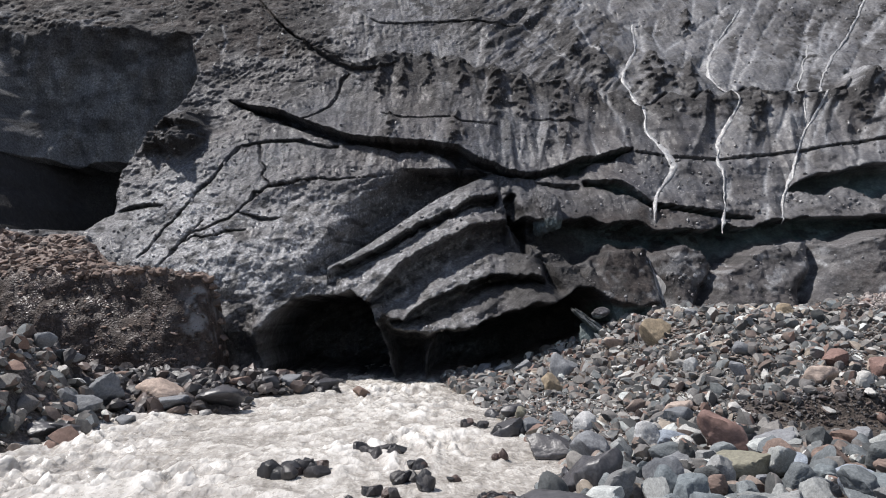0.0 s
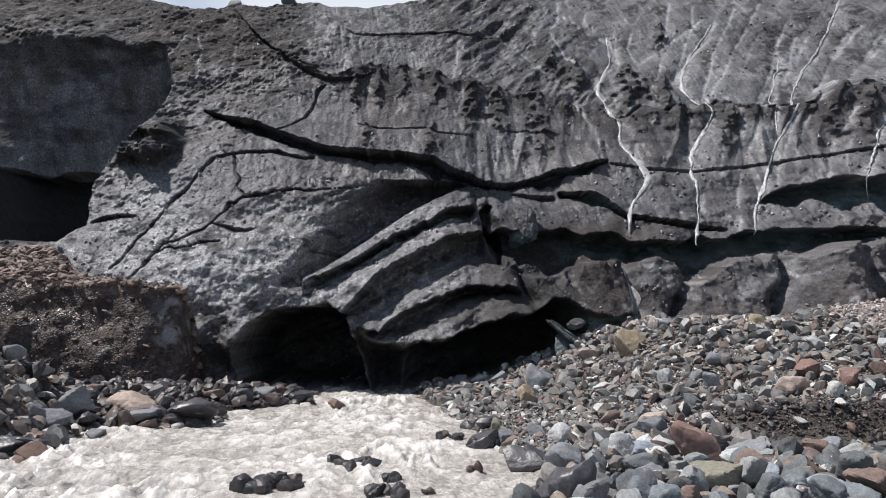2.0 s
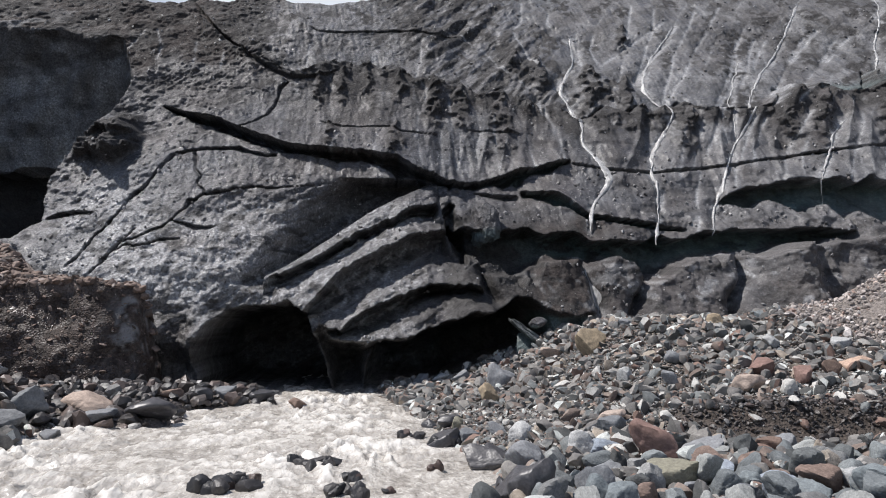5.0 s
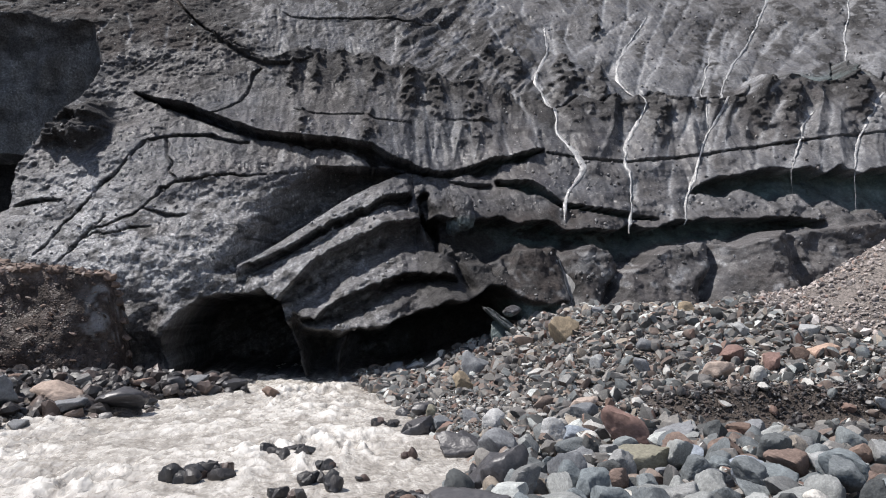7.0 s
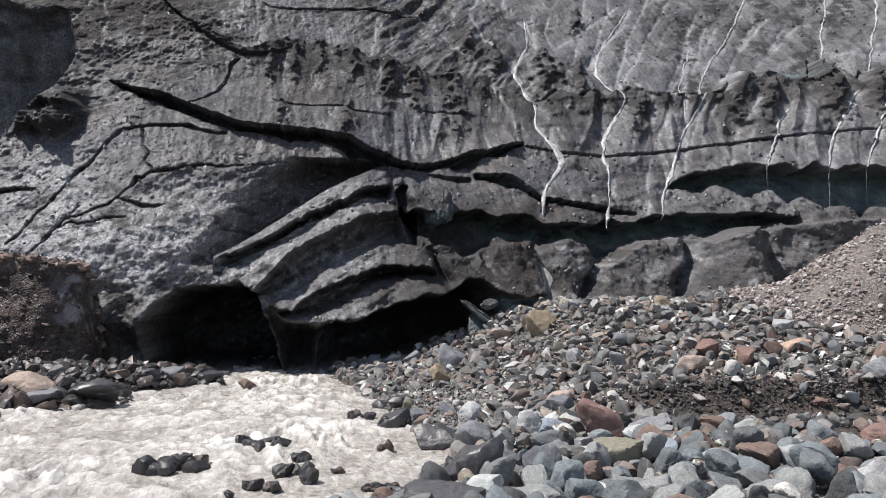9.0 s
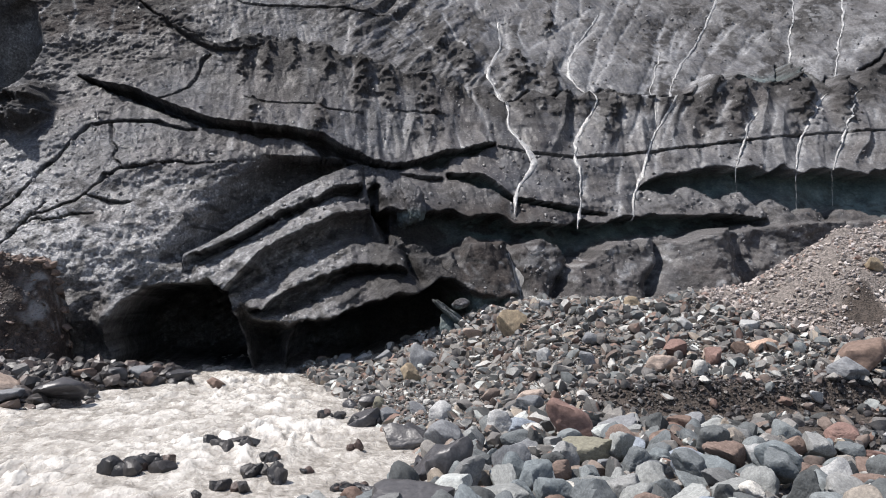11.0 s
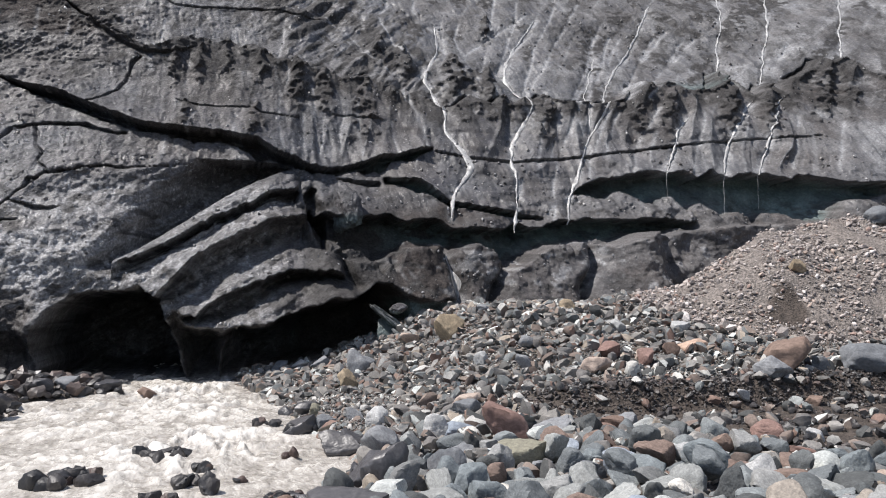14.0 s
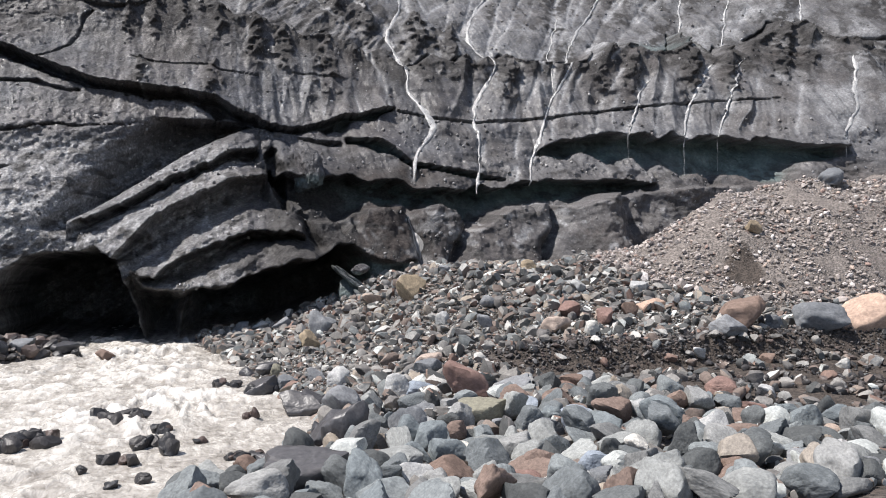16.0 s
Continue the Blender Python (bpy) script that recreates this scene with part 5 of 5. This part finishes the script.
def ice_block(x, y, z, sx, sy, sz, seed, turn=0.0, lean=0.0, label="", clear=0.0, roll=0.0, angular=-0.1):
    """A rounded fallen block of dirty ice that leans against the face."""
    rng = np.random.default_rng(seed)
    v, f = stone_shape(6, rng, angular)
    v = v * (1 + 0.07 * fbm(v[:, 0] * 3.5 + seed, v[:, 1] * 4, v[:, 2] * 4, 3)[:, None])
    me = join_mesh("ice_block", v * (sx, sy, sz), f, ICE)
    p = v * (sx, sy, sz) + (x, y, z)
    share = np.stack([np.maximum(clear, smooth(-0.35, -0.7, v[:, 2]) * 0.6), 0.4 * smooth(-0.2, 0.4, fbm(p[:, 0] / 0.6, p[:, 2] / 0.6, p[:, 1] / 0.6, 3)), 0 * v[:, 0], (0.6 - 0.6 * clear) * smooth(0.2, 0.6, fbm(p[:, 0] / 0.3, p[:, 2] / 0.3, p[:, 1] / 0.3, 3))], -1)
    a = me.color_attributes.new("tone", 'FLOAT_COLOR', 'POINT')
    a.data.foreach_set("color", np.concatenate([share[:, :3], np.ones((len(v), 1))], 1).astype(np.float32).ravel())
    g = me.attributes.new("grime_shade", 'FLOAT', 'POINT')
    g.data.foreach_set("value", share[:, 3].astype(np.float32))
    ob = new("ice_block", me)
    ob.matrix_world = pose(x, y, z, lean, roll, turn)
    ob.parent = glacier
    if label:
        ob["label"] = label
    return ob


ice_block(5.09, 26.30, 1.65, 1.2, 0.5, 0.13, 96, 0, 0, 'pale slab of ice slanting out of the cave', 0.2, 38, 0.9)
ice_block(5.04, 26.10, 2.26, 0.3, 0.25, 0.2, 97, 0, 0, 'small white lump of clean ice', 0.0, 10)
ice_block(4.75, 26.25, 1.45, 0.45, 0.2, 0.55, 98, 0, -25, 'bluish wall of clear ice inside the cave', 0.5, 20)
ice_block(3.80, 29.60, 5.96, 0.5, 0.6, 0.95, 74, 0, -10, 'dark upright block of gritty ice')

# two boulders perched on the rim, against the sky
for x, r in ((-9.84, 0.42), (-6.95, 0.5)):
    ob = new("boulder", join_mesh("boulder", *stone_shape(3, np.random.default_rng(int(r * 100)), 0.8), STONE))
    z = float(rim_height(np.array(x)))
    ob.matrix_world = Matrix.Translation((x, float(face_depth(np.array([x]), np.array([z]))[0]) + 0.25, z + 0.2)) @ Matrix.Diagonal((r, r * 0.8, r * 0.65, 1))
    tagged(ob, "dark boulder perched on the rim of the glacier", "boulder", "boulders on the rim")

# ---- moraine mound in front of the ice ----
mx, mv = np.meshgrid(np.arange(-26, -6.0, 0.07), np.linspace(0, 1, 110))
top = np.interp(mx, [-26, -17, -14.6, -13.0, -12.0, -11.2, -10.4, -9.0, -7.8, -7.5, -7.33, -7.15, -6.95], [6.0, 5.4, 5.0, 5.0, 4.6, 4.0, 3.65, 3.55, 3.5, 3.25, 2.7, 1.4, -0.3])
shelf = np.minimum(top, 3.5 + 0.15 * vnoise(mx / 0.8, 2.0))
# up the front face, then over the rubble slope to the crest, then down behind
mz = np.where(mv < 0.6, -0.3 + mv / 0.6 * (shelf + 0.3), np.where(mv < 0.9, shelf + (mv - 0.6) / 0.3 * (top - shelf), top - (mv - 0.9) / 0.1 * 1.5))
my = 24.6 + np.where(mv < 0.6, 1.1 * (mv / 0.6) ** 1.6, np.where(mv < 0.9, 1.1 + (mv - 0.6) / 0.3 * (0.3 + 1.6 * np.maximum(top - shelf, 0)), 1.4 + 1.6 * np.maximum(top - shelf, 0) + (mv - 0.9) / 0.1 * 1.5))
my = my + 1.2 * smooth(-8.5, -6.2, mx) + 0.2 * fbm(mx / 1.6, mz / 1.2, 3.0, 3) + 0.04 * fbm(mx / 0.25, mz / 0.25, 6.0, 3)
mz = mz + 0.10 * fbm(mx / 0.7, my / 0.7, 2.0, 3)
dry_top = smooth(3.2, 4.0, mz + 0.4 * fbm(mx / 0.8, my / 0.8, 6.0, 2))
icy = 0.6 * smooth(-0.1, 0.6, fbm(mx / 0.22, mz / 0.3, 12.0, 3)) * np.exp(-((mx + 7.6) / 0.45) ** 2) * smooth(1.0, 1.6, mz) * smooth(3.4, 3.0, mz)
earth_tone = np.stack([dry_top, icy, dry_top * 0, dry_top * 0], -1)
tagged(new("moraine_mound", grid_mesh("moraine_mound", mx, my, mz, EARTH, earth_tone)), "brown earthy moraine mound with wet dark front against the ice", "moraine mound", kind="structure")


# ---- stones ----
rng = np.random.default_rng(7)
SHAPES = [stone_shape(4, rng, rng.uniform(0.1, 0.9)) for _ in range(16)]
SHAPES += [stone_shape(3, np.random.default_rng(90 + k), 1.2) for k in range(10)]
SHAPES += [stone_shape(3, np.random.default_rng(130 + k), 0.035 * k) for k in range(16)]
MID = [stone_shape(3, rng, rng.uniform(0.2, 1.0)) for _ in range(14)]
LOW = [stone_shape(2, rng, 0.9) for _ in range(14)]
TINY = [stone_shape(1, rng, 1.0) for _ in range(12)]
MESHES = {}


def stone_mesh(shape, mat):
    key = (shape, mat.name)
    if key not in MESHES:
        MESHES[key] = join_mesh("stone", *SHAPES[shape], mat)
        MESHES[key].set_sharp_from_angle(angle=radians(38))
    return MESHES[key]


def turn_matrix(rng):
    return Euler((rng.normal(0, 0.45), rng.normal(0, 0.45), rng.uniform(0, 6.28))).to_matrix()


WORDS = {"rust": "rust-red angular boulder among grey cobbles on the bank", "orange": "orange-tan boulder resting on the gravel bank", "brown": "brown weathered boulder lying on the stony bank",
         "tan": "tan sandy-coloured boulder on the stony bank", "ochre": "ochre yellow boulder on the stony bank", "olive": "olive-grey rounded boulder on the cobble bank",
         "pale": "pale grey boulder with worn edges on the bank", "cream": "cream-white rounded stone among darker cobbles", "blue": "blue-grey rounded boulder on the cobble bank",
         "slate": "slate-grey boulder on the stony river bank", "dark": "dark damp boulder at the river's edge"}
taken = []


def boulder(x, y, width, height, tone):
    """A stone of a known place and size, set a little into the ground."""
    rng = np.random.default_rng(int(abs(x * 991 + y * 373) * 10))
    ob = new("boulder", stone_mesh(int(rng.integers(16)), TONES[tone]))
    a, c = width / 2, height / 2 * 1.25
    b = a * rng.uniform(0.75, 1.0)
    cy = y + b * 0.7
    z = max(float(ground_height(np.array(x), np.array(cy))), -0.05)
    ob.matrix_world = Matrix.Translation((x, cy, z + c * 0.55)) @ Euler((rng.normal(0, 0.1), rng.normal(0, 0.15), rng.uniform(-0.4, 0.4) + (math.pi if rng.random() < 0.5 else 0))).to_matrix().to_4x4() @ Matrix.Diagonal((a, b, c, 1))
    taken.append((x, cy, a * 0.9))
    return tagged(ob, WORDS[tone], "boulder", "boulders of the bank")


# x, y, width, height, tone
BOULDERS = []
BOULDERS += [(4.18, 11.98, 1.02, 0.57, 'rust'), (3.81, 10.27, 0.77, 0.37, 'olive'), (3.3, 13.11, 0.49, 0.38, 'pale'), (3.67, 12.96, 0.53, 0.27, 'blue'), (4.26, 14.67, 0.55, 0.37, 'slate'), (2.35, 12.74, 0.69, 0.55, 'slate'), (1.79, 9.84, 0.6, 0.45, 'dark'), (2.62, 9.66, 0.43, 0.46, 'slate'), (3.34, 11.81, 0.48, 0.25, 'slate'), (2.02, 13.89, 0.57, 0.39, 'dark'), (2.43, 10.51, 0.21, 0.16, 'slate'), (2.17, 10.68, 0.36, 0.3, 'slate'), (5.02, 12.01, 0.69, 0.38, 'slate'), (6.27, 12.64, 0.52, 0.26, 'brown'), (4.44, 10.42, 0.43, 0.26, 'blue'), (4.89, 9.71, 0.5, 0.26, 'blue'), (4.25, 9.25, 0.38, 0.23, 'slate'), (5.63, 9.23, 0.53, 0.32, 'pale')]
BOULDERS += [(6.36, 9.75, 0.46, 0.35, 'brown'), (7.44, 15.93, 0.76, 0.4, 'tan'), (8.32, 17.25, 0.59, 0.36, 'rust'), (9.02, 16.76, 0.39, 0.4, 'rust'), (9.85, 17.19, 0.37, 0.38, 'brown'), (10.57, 17.38, 0.71, 0.24, 'orange'), (9.07, 17.08, 0.35, 0.26, 'tan'), (2.73, 20.49, 0.56, 0.51, 'ochre'), (3.36, 22.35, 0.76, 0.68, 'slate'), (5.61, 21.48, 0.73, 0.69, 'ochre'), (6.33, 17.45, 0.43, 0.36, 'slate'), (5.66, 18.6, 0.33, 0.34, 'pale'), (1.29, 26.32, 0.72, 0.37, 'slate'), (1.93, 26.41, 0.61, 0.33, 'pale'), (2.52, 25.8, 0.56, 0.32, 'slate'), (9.5, 19.1, 0.52, 0.29, 'pale'), (10.94, 18.58, 0.51, 0.26, 'pale'), (6.86, 18.51, 0.5, 0.31, 'slate')]
BOULDERS += [(4.45, 15.35, 0.63, 0.28, 'tan'), (1.67, 17.51, 0.29, 0.29, 'olive'), (4.89, 23.24, 0.63, 0.39, 'tan'), (9.0, 21.29, 0.52, 0.33, 'ochre'), (8.51, 21.44, 0.35, 0.21, 'tan'), (6.67, 21.87, 0.45, 0.27, 'slate'), (1.15, 7.54, 0.87, 0.4, 'dark'), (0.67, 8.88, 0.36, 0.31, 'brown'), (2.12, 7.39, 0.4, 0.26, 'pale'), (2.51, 7.3, 0.55, 0.33, 'brown'), (2.89, 8.82, 0.48, 0.21, 'cream'), (3.02, 6.98, 0.38, 0.2, 'rust'), (4.66, 7.76, 0.34, 0.27, 'cream'), (4.55, 7.08, 0.48, 0.21, 'slate'), (3.78, 6.78, 0.28, 0.19, 'slate'), (3.96, 7.37, 0.35, 0.26, 'blue'), (5.61, 9.21, 0.41, 0.26, 'pale'), (6.56, 9.99, 0.45, 0.28, 'brown')]
BOULDERS += [(8.2, 11.2, 0.53, 0.25, 'rust'), (7.53, 9.58, 0.59, 0.19, 'rust'), (6.06, 8.43, 0.46, 0.35, 'pale'), (5.91, 7.52, 0.36, 0.26, 'pale'), (6.8, 8.36, 0.34, 0.17, 'slate'), (4.86, 6.41, 0.26, 0.19, 'brown'), (7.38, 8.32, 0.28, 0.12, 'cream'), (7.71, 8.28, 0.34, 0.14, 'tan'), (8.01, 8.15, 0.19, 0.14, 'tan'), (6.0, 6.93, 0.33, 0.17, 'slate'), (7.08, 7.5, 0.2, 0.12, 'pale'), (5.97, 6.0, 0.24, 0.21, 'slate'), (11.75, 15.3, 1.3, 0.72, 'brown'), (13.5, 15.0, 1.15, 0.62, 'slate'), (14.75, 14.9, 1.5, 0.85, 'orange'), (12.59, 15.56, 0.42, 0.32, 'slate'), (8.91, 11.1, 0.33, 0.18, 'pale'), (11.01, 14.91, 0.35, 0.27, 'slate')]
BOULDERS += [(9.9, 14.5, 0.3, 0.2, 'pale'), (11.55, 14.44, 0.39, 0.2, 'brown'), (5.96, 12.94, 0.35, 0.18, 'slate'), (6.52, 12.79, 0.44, 0.27, 'slate'), (4.6, 9.21, 0.31, 0.22, 'blue'), (3.93, 9.99, 0.34, 0.21, 'slate'), (2.56, 14.83, 0.5, 0.35, 'pale'), (1.29, 15.84, 0.71, 0.37, 'dark'), (1.75, 13.65, 0.74, 0.42, 'dark'), (1.86, 9.49, 0.63, 0.55, 'dark'), (1.52, 18.01, 0.54, 0.3, 'dark'), (1.74, 15.95, 0.43, 0.29, 'slate'), (2.27, 13.65, 0.46, 0.34, 'dark'), (2.28, 15.93, 0.39, 0.24, 'slate'), (1.13, 18.66, 0.38, 0.23, 'dark'), (-6.89, 19.68, 1.21, 0.49, 'tan'), (-5.29, 19.23, 1.18, 0.48, 'dark'), (-6.48, 19.08, 0.91, 0.29, 'slate')]
BOULDERS += [(-7.79, 17.56, 0.84, 0.39, 'slate'), (-8.79, 18.84, 0.72, 0.26, 'slate'), (-9.08, 18.38, 0.58, 0.38, 'slate'), (-7.29, 15.52, 0.63, 0.26, 'dark'), (-7.86, 18.53, 1.01, 0.62, 'slate'), (-2.25, 22.76, 0.56, 0.32, 'brown'), (-3.39, 23.65, 0.64, 0.3, 'dark'), (-4.88, 23.07, 0.57, 0.32, 'dark'), (-6.91, 17.73, 0.48, 0.22, 'slate'), (-8.04, 17.43, 0.4, 0.31, 'slate'), (-7.56, 15.24, 0.62, 0.25, 'dark'), (-8.38, 21.79, 0.74, 0.3, 'brown'), (-7.38, 23.78, 0.58, 0.26, 'dark'), (-4.38, 23.35, 0.73, 0.29, 'slate'), (-5.72, 22.98, 0.63, 0.26, 'brown')]
BOULDERS += [(14.77, 19.1, 0.42, 0.34, 'ochre'), (19.3, 21.1, 0.8, 0.5, 'slate'), (11.0, 14.9, 0.8, 0.4, 'slate')]
# stones in the water: x, y, width, height
WET_STONES = []
WET_STONES += [(0.68, 17.0, 0.61, 0.31), (1.31, 15.94, 0.64, 0.38), (0.89, 13.55, 0.36, 0.21), (-1.01, 13.91, 0.6, 0.31), (-0.42, 13.02, 0.36, 0.18), (-2.22, 12.33, 0.86, 0.41), (-2.34, 12.12, 0.42, 0.25), (-1.96, 12.49, 0.35, 0.26), (-0.73, 11.87, 0.38, 0.21), (-0.24, 11.47, 0.37, 0.29), (0.15, 12.07, 0.25, 0.07), (0.77, 10.91, 0.53, 0.14), (1.44, 11.49, 0.32, 0.13), (-3.13, 23.63, 0.39, 0.26), (-1.1, 14.05, 0.78, 0.31), (-0.41, 12.95, 0.32, 0.16), (-2.19, 12.46, 0.69, 0.35), (-0.47, 12.01, 0.3, 0.17), (-0.72, 11.05, 0.31, 0.17), (-0.93, 11.17, 0.31, 0.14), (-1.21, 10.8, 0.18, 0.09), (-0.78, 10.0, 0.28, 0.07), (-0.41, 10.04, 0.28, 0.14)]

for row in BOULDERS:
    boulder(*row)
for x, y, width, height in WET_STONES:
    rng = np.random.default_rng(int(abs(x * 717 + y * 551) * 10))
    for k in range(2 if width < 0.45 else 8):
        spread = (0.3 if width < 0.45 else 0.42) * width
        s = rng.uniform(0.5, 0.85) if width < 0.45 else rng.uniform(0.2, 0.55)
        px, py = x + rng.uniform(-1, 1) * spread, y + 0.2 * width + rng.uniform(-1, 1) * spread * 0.5
        c = height * min(1.0, s * 1.3) * 0.75
        ob = new("river_stone", stone_mesh(16 + int(rng.integers(10)), WET))
        ob.matrix_world = Matrix.Translation((px, py, c * 0.18)) @ Euler((rng.normal(0, 0.2), rng.normal(0, 0.2), rng.uniform(0, 6.28))).to_matrix().to_4x4() @ Matrix.Diagonal((width / 2 * s, width / 2 * s * 0.85, c, 1))
        tagged(ob, "wet black stone standing in the foaming meltwater", "stone", "stones in the river")
        taken.append((px, py, width * s / 2))


# stones strewn over the banks, large ones first, none deep inside another
def strewn(rng, n, box, size, keep, gap=0.66):
    x, y = rng.uniform(box[0], box[1], n), rng.uniform(box[2], box[3], n)
    d = shore(x, y)
    ok = keep(x, y, d)
    x, y, d = x[ok], y[ok], d[ok]
    r = size(x, y, rng.random(len(x)))
    order = np.argsort(-r)
    return x[order], y[order], r[order], gap


CELL = 0.5
cells = {}


def free(x, y, r, gap):
    cx, cy = int(x // CELL), int(y // CELL)
    reach = 1 + int((r + 0.5) // CELL)
    for i in range(cx - reach, cx + reach + 1):
        for j in range(cy - reach, cy + reach + 1):
            for px, py, pr in cells.get((i, j), ()):
                if (px - x) ** 2 + (py - y) ** 2 < (gap * (pr + r)) ** 2:
                    return False
    cells.setdefault((cx, cy), []).append((x, y, r))
    return True


for x, y, r in taken:
    cells.setdefault((int(x // CELL), int(y // CELL)), []).append((x, y, r * 0.8))


def view_wedge(x, y):
    return (x > -0.62 * y - 1.0) & (x < 1.02 * y + 1.0)


def cut_bank(x, y):
    """Few stones hold on the bare earth of the cut bank."""
    return (bare_bank(x, y) < 0.5) | (fbm(x / 0.5, y / 0.3, 77.0, 3) > 0.12)


def bank_size(x, y, u):
    mound = mound_height(x, y)
    terrace = (1 - smooth(13.9, 15.0, y)) * (x > -6)
    small, large = 0.03, 0.18 - 0.13 * smooth(0.15, 1.0, mound)
    r = small + (large - small) * u ** 11
    r = np.where(terrace > 0.5, 0.04 + 0.195 * u ** 3.4, r)
    r = np.where(bare_bank(x, y) > 0.5, 0.028 + 0.11 * u ** 4.5, r)
    r = np.where(mound > 0.35, 0.02 + 0.06 * u ** 5, r)
    r = np.where((x < -5.5) & (y < 20), 0.06 + 0.2 * u ** 3.0, r)
    r = np.where((x < -2) & (y >= 20), 0.07 + 0.16 * u ** 2.2, r)
    fine = (x < edge_fine(y)) & (y > 16) & (y < 20) & (x > 0.5)
    return np.where(fine, 0.03 + 0.05 * u ** 3, r)


def edge_fine(y):
    return np.interp(y, [16, 18, 20], [4.2, 3.6, 2.6])


rng = np.random.default_rng(11)
found = []
for n, box, keep in ((20000, (0, 14, 5.5, 15.5), lambda x, y, d: (d > -0.15) & view_wedge(x, y) & cut_bank(x, y)),
                     (80000, (0, 19, 14.5, 27.5), lambda x, y, d: (d > -0.12) & view_wedge(x, y) & (mound_height(x, y) < 0.5) & cut_bank(x, y)),
                     (46000, (7, 24, 14.5, 25.5), lambda x, y, d: (d > 0) & view_wedge(x, y) & (mound_height(x, y) > 0.3) & (fbm(x / 0.9, y / 0.9, 5.0, 3) > -0.35) & (((x - 13.9 - 0.35 * (y - 18.5)) / 0.55) ** 2 + ((y - 18.5) / 0.8) ** 2 + 1.3 * fbm(x / 0.35, y / 0.35, 8.0, 3) > 0.7)),
                     (9000, (-14, -2, 13.5, 25.5), lambda x, y, d: (d > -0.2) & view_wedge(x, y))):
    x, y, r, gap = strewn(rng, n, box, bank_size, keep)
    found += [(a, b, c) for a, b, c in zip(x, y, r) if free(a, b, c, gap)]
x, y, r, gap = strewn(rng, 45000, (0.5, 15, 14.5, 25), lambda x, y, u: 0.018 + 0.03 * u ** 2, lambda x, y, d: (d > 0) & view_wedge(x, y) & (mound_height(x, y) < 0.4), 0.5)
found += [(a, b, c) for a, b, c in zip(x, y, r) if free(a, b, c, gap)]
found = np.array(found)
height = np.maximum(ground_height(found[:, 0], found[:, 1]), -0.12)
stone_mound = mound_height(found[:, 0], found[:, 1])
bare = bare_bank(found[:, 0], found[:, 1])
# the largest and nearest stand alone
score = found[:, 2] / found[:, 1]
single = set(np.argsort(-score)[:300].tolist())
batches = {"mid": ([], []), "low": ([], []), "tiny": ([], []), "bar": ([], [])}
sizes = {"mid": 0, "low": 0, "tiny": 0, "bar": 0}
for i, (x, y, r) in enumerate(found):
    rot = turn_matrix(rng)
    scale = (r * 1.15, r * rng.uniform(0.6, 1.0), r * rng.uniform(0.4, 1.0))
    z = height[i] + scale[2] * rng.uniform(0.2, 1.15)
    if i in single:
        wet_edge = (height[i] < 0.1 and x > -6) or (x < -2 and y > 18.6) or (x < -4 and rng.random() < 0.5)
        ob = new("cobble", stone_mesh((0 if y < 10.5 else 26) + int(rng.integers(16)), TONES["dark"] if wet_edge else STONE))
        ob.matrix_world = Matrix.Translation((x, y, z)) @ rot.to_4x4() @ Matrix.Diagonal((*scale, 1))
        tagged(ob, "dark damp cobble at the edge of the river" if wet_edge else "worn grey to brownish cobble lying on the river bank", "cobble", "cobbles of the bank")
        continue
    if (x < -2 and y > 18.6) or (r < 0.1 and bare[i] > 0.5):
        kind = "bar"
    else:
        kind = "tiny" if stone_mound[i] > 0.3 else "mid" if r > 0.11 else "low"
    v, f = {"mid": MID, "low": LOW, "tiny": TINY, "bar": LOW}[kind][int(rng.integers(12))]
    if kind == "low" and r < 0.055:
        v, f = TINY[int(rng.integers(12))]
    if kind == "mid":
        v, f = LOW[int(rng.integers(12))] if y > 16 else (v, f)
    p = (v * scale) @ np.array(rot).T + (x, y, z)
    batches[kind][0].append(p)
    batches[kind][1].append(f + sizes[kind])
    sizes[kind] += len(p)
for kind, (verts, faces) in batches.items():
    if verts:
        name = {"mid": "bank_stones", "low": "bank_rubble", "tiny": "bank_gravel", "bar": "bar_stones"}[kind]
        me = join_mesh(name, np.concatenate(verts), np.concatenate(faces), {"tiny": GRAVEL, "bar": DAMP}.get(kind, PEBBLE), flat=True)
        if kind in ("mid", "low"):
            me.polygons.foreach_set("use_smooth", np.ones(len(me.polygons), bool))
            me.set_sharp_from_angle(angle=radians(26 if kind == "mid" else 34))
        tagged(new(name, me), {"mid": "mixed grey and brown stones strewn over the bank", "low": "angular grey and reddish rubble covering the bank", "tiny": "fine grey-brown gravel on the mound and bank", "bar": "dark damp brownish stones of the low bar and the cut bank"}[kind], "stones", kind="stuff")

# rubble on the brown mound
rng = np.random.default_rng(23)
verts, faces, count = [], [], 0
for k in range(7000):
    j = int(rng.integers(66, 98)) if rng.random() < 0.75 else int(rng.integers(5, 66))
    i = int(rng.integers(110, mx.shape[1] - 14))
    r = 0.02 + (0.2 if j >= 66 else 0.1) * rng.random() ** 6
    v, f = (LOW if r > 0.06 else TINY)[int(rng.integers(12))]
    p = (v * (r, r * 0.8, r * rng.uniform(0.3, 0.6))) @ np.array(turn_matrix(rng)).T + (mx[j, i], my[j, i], mz[j, i])
    verts.append(p)
    faces.append(f + count)
    count += len(p)
tagged(new("mound_rubble", join_mesh("mound_rubble", np.concatenate(verts), np.concatenate(faces), RUBBLE, flat=True)), "brown and grey rubble scattered over the moraine mound", "stones", kind="stuff")
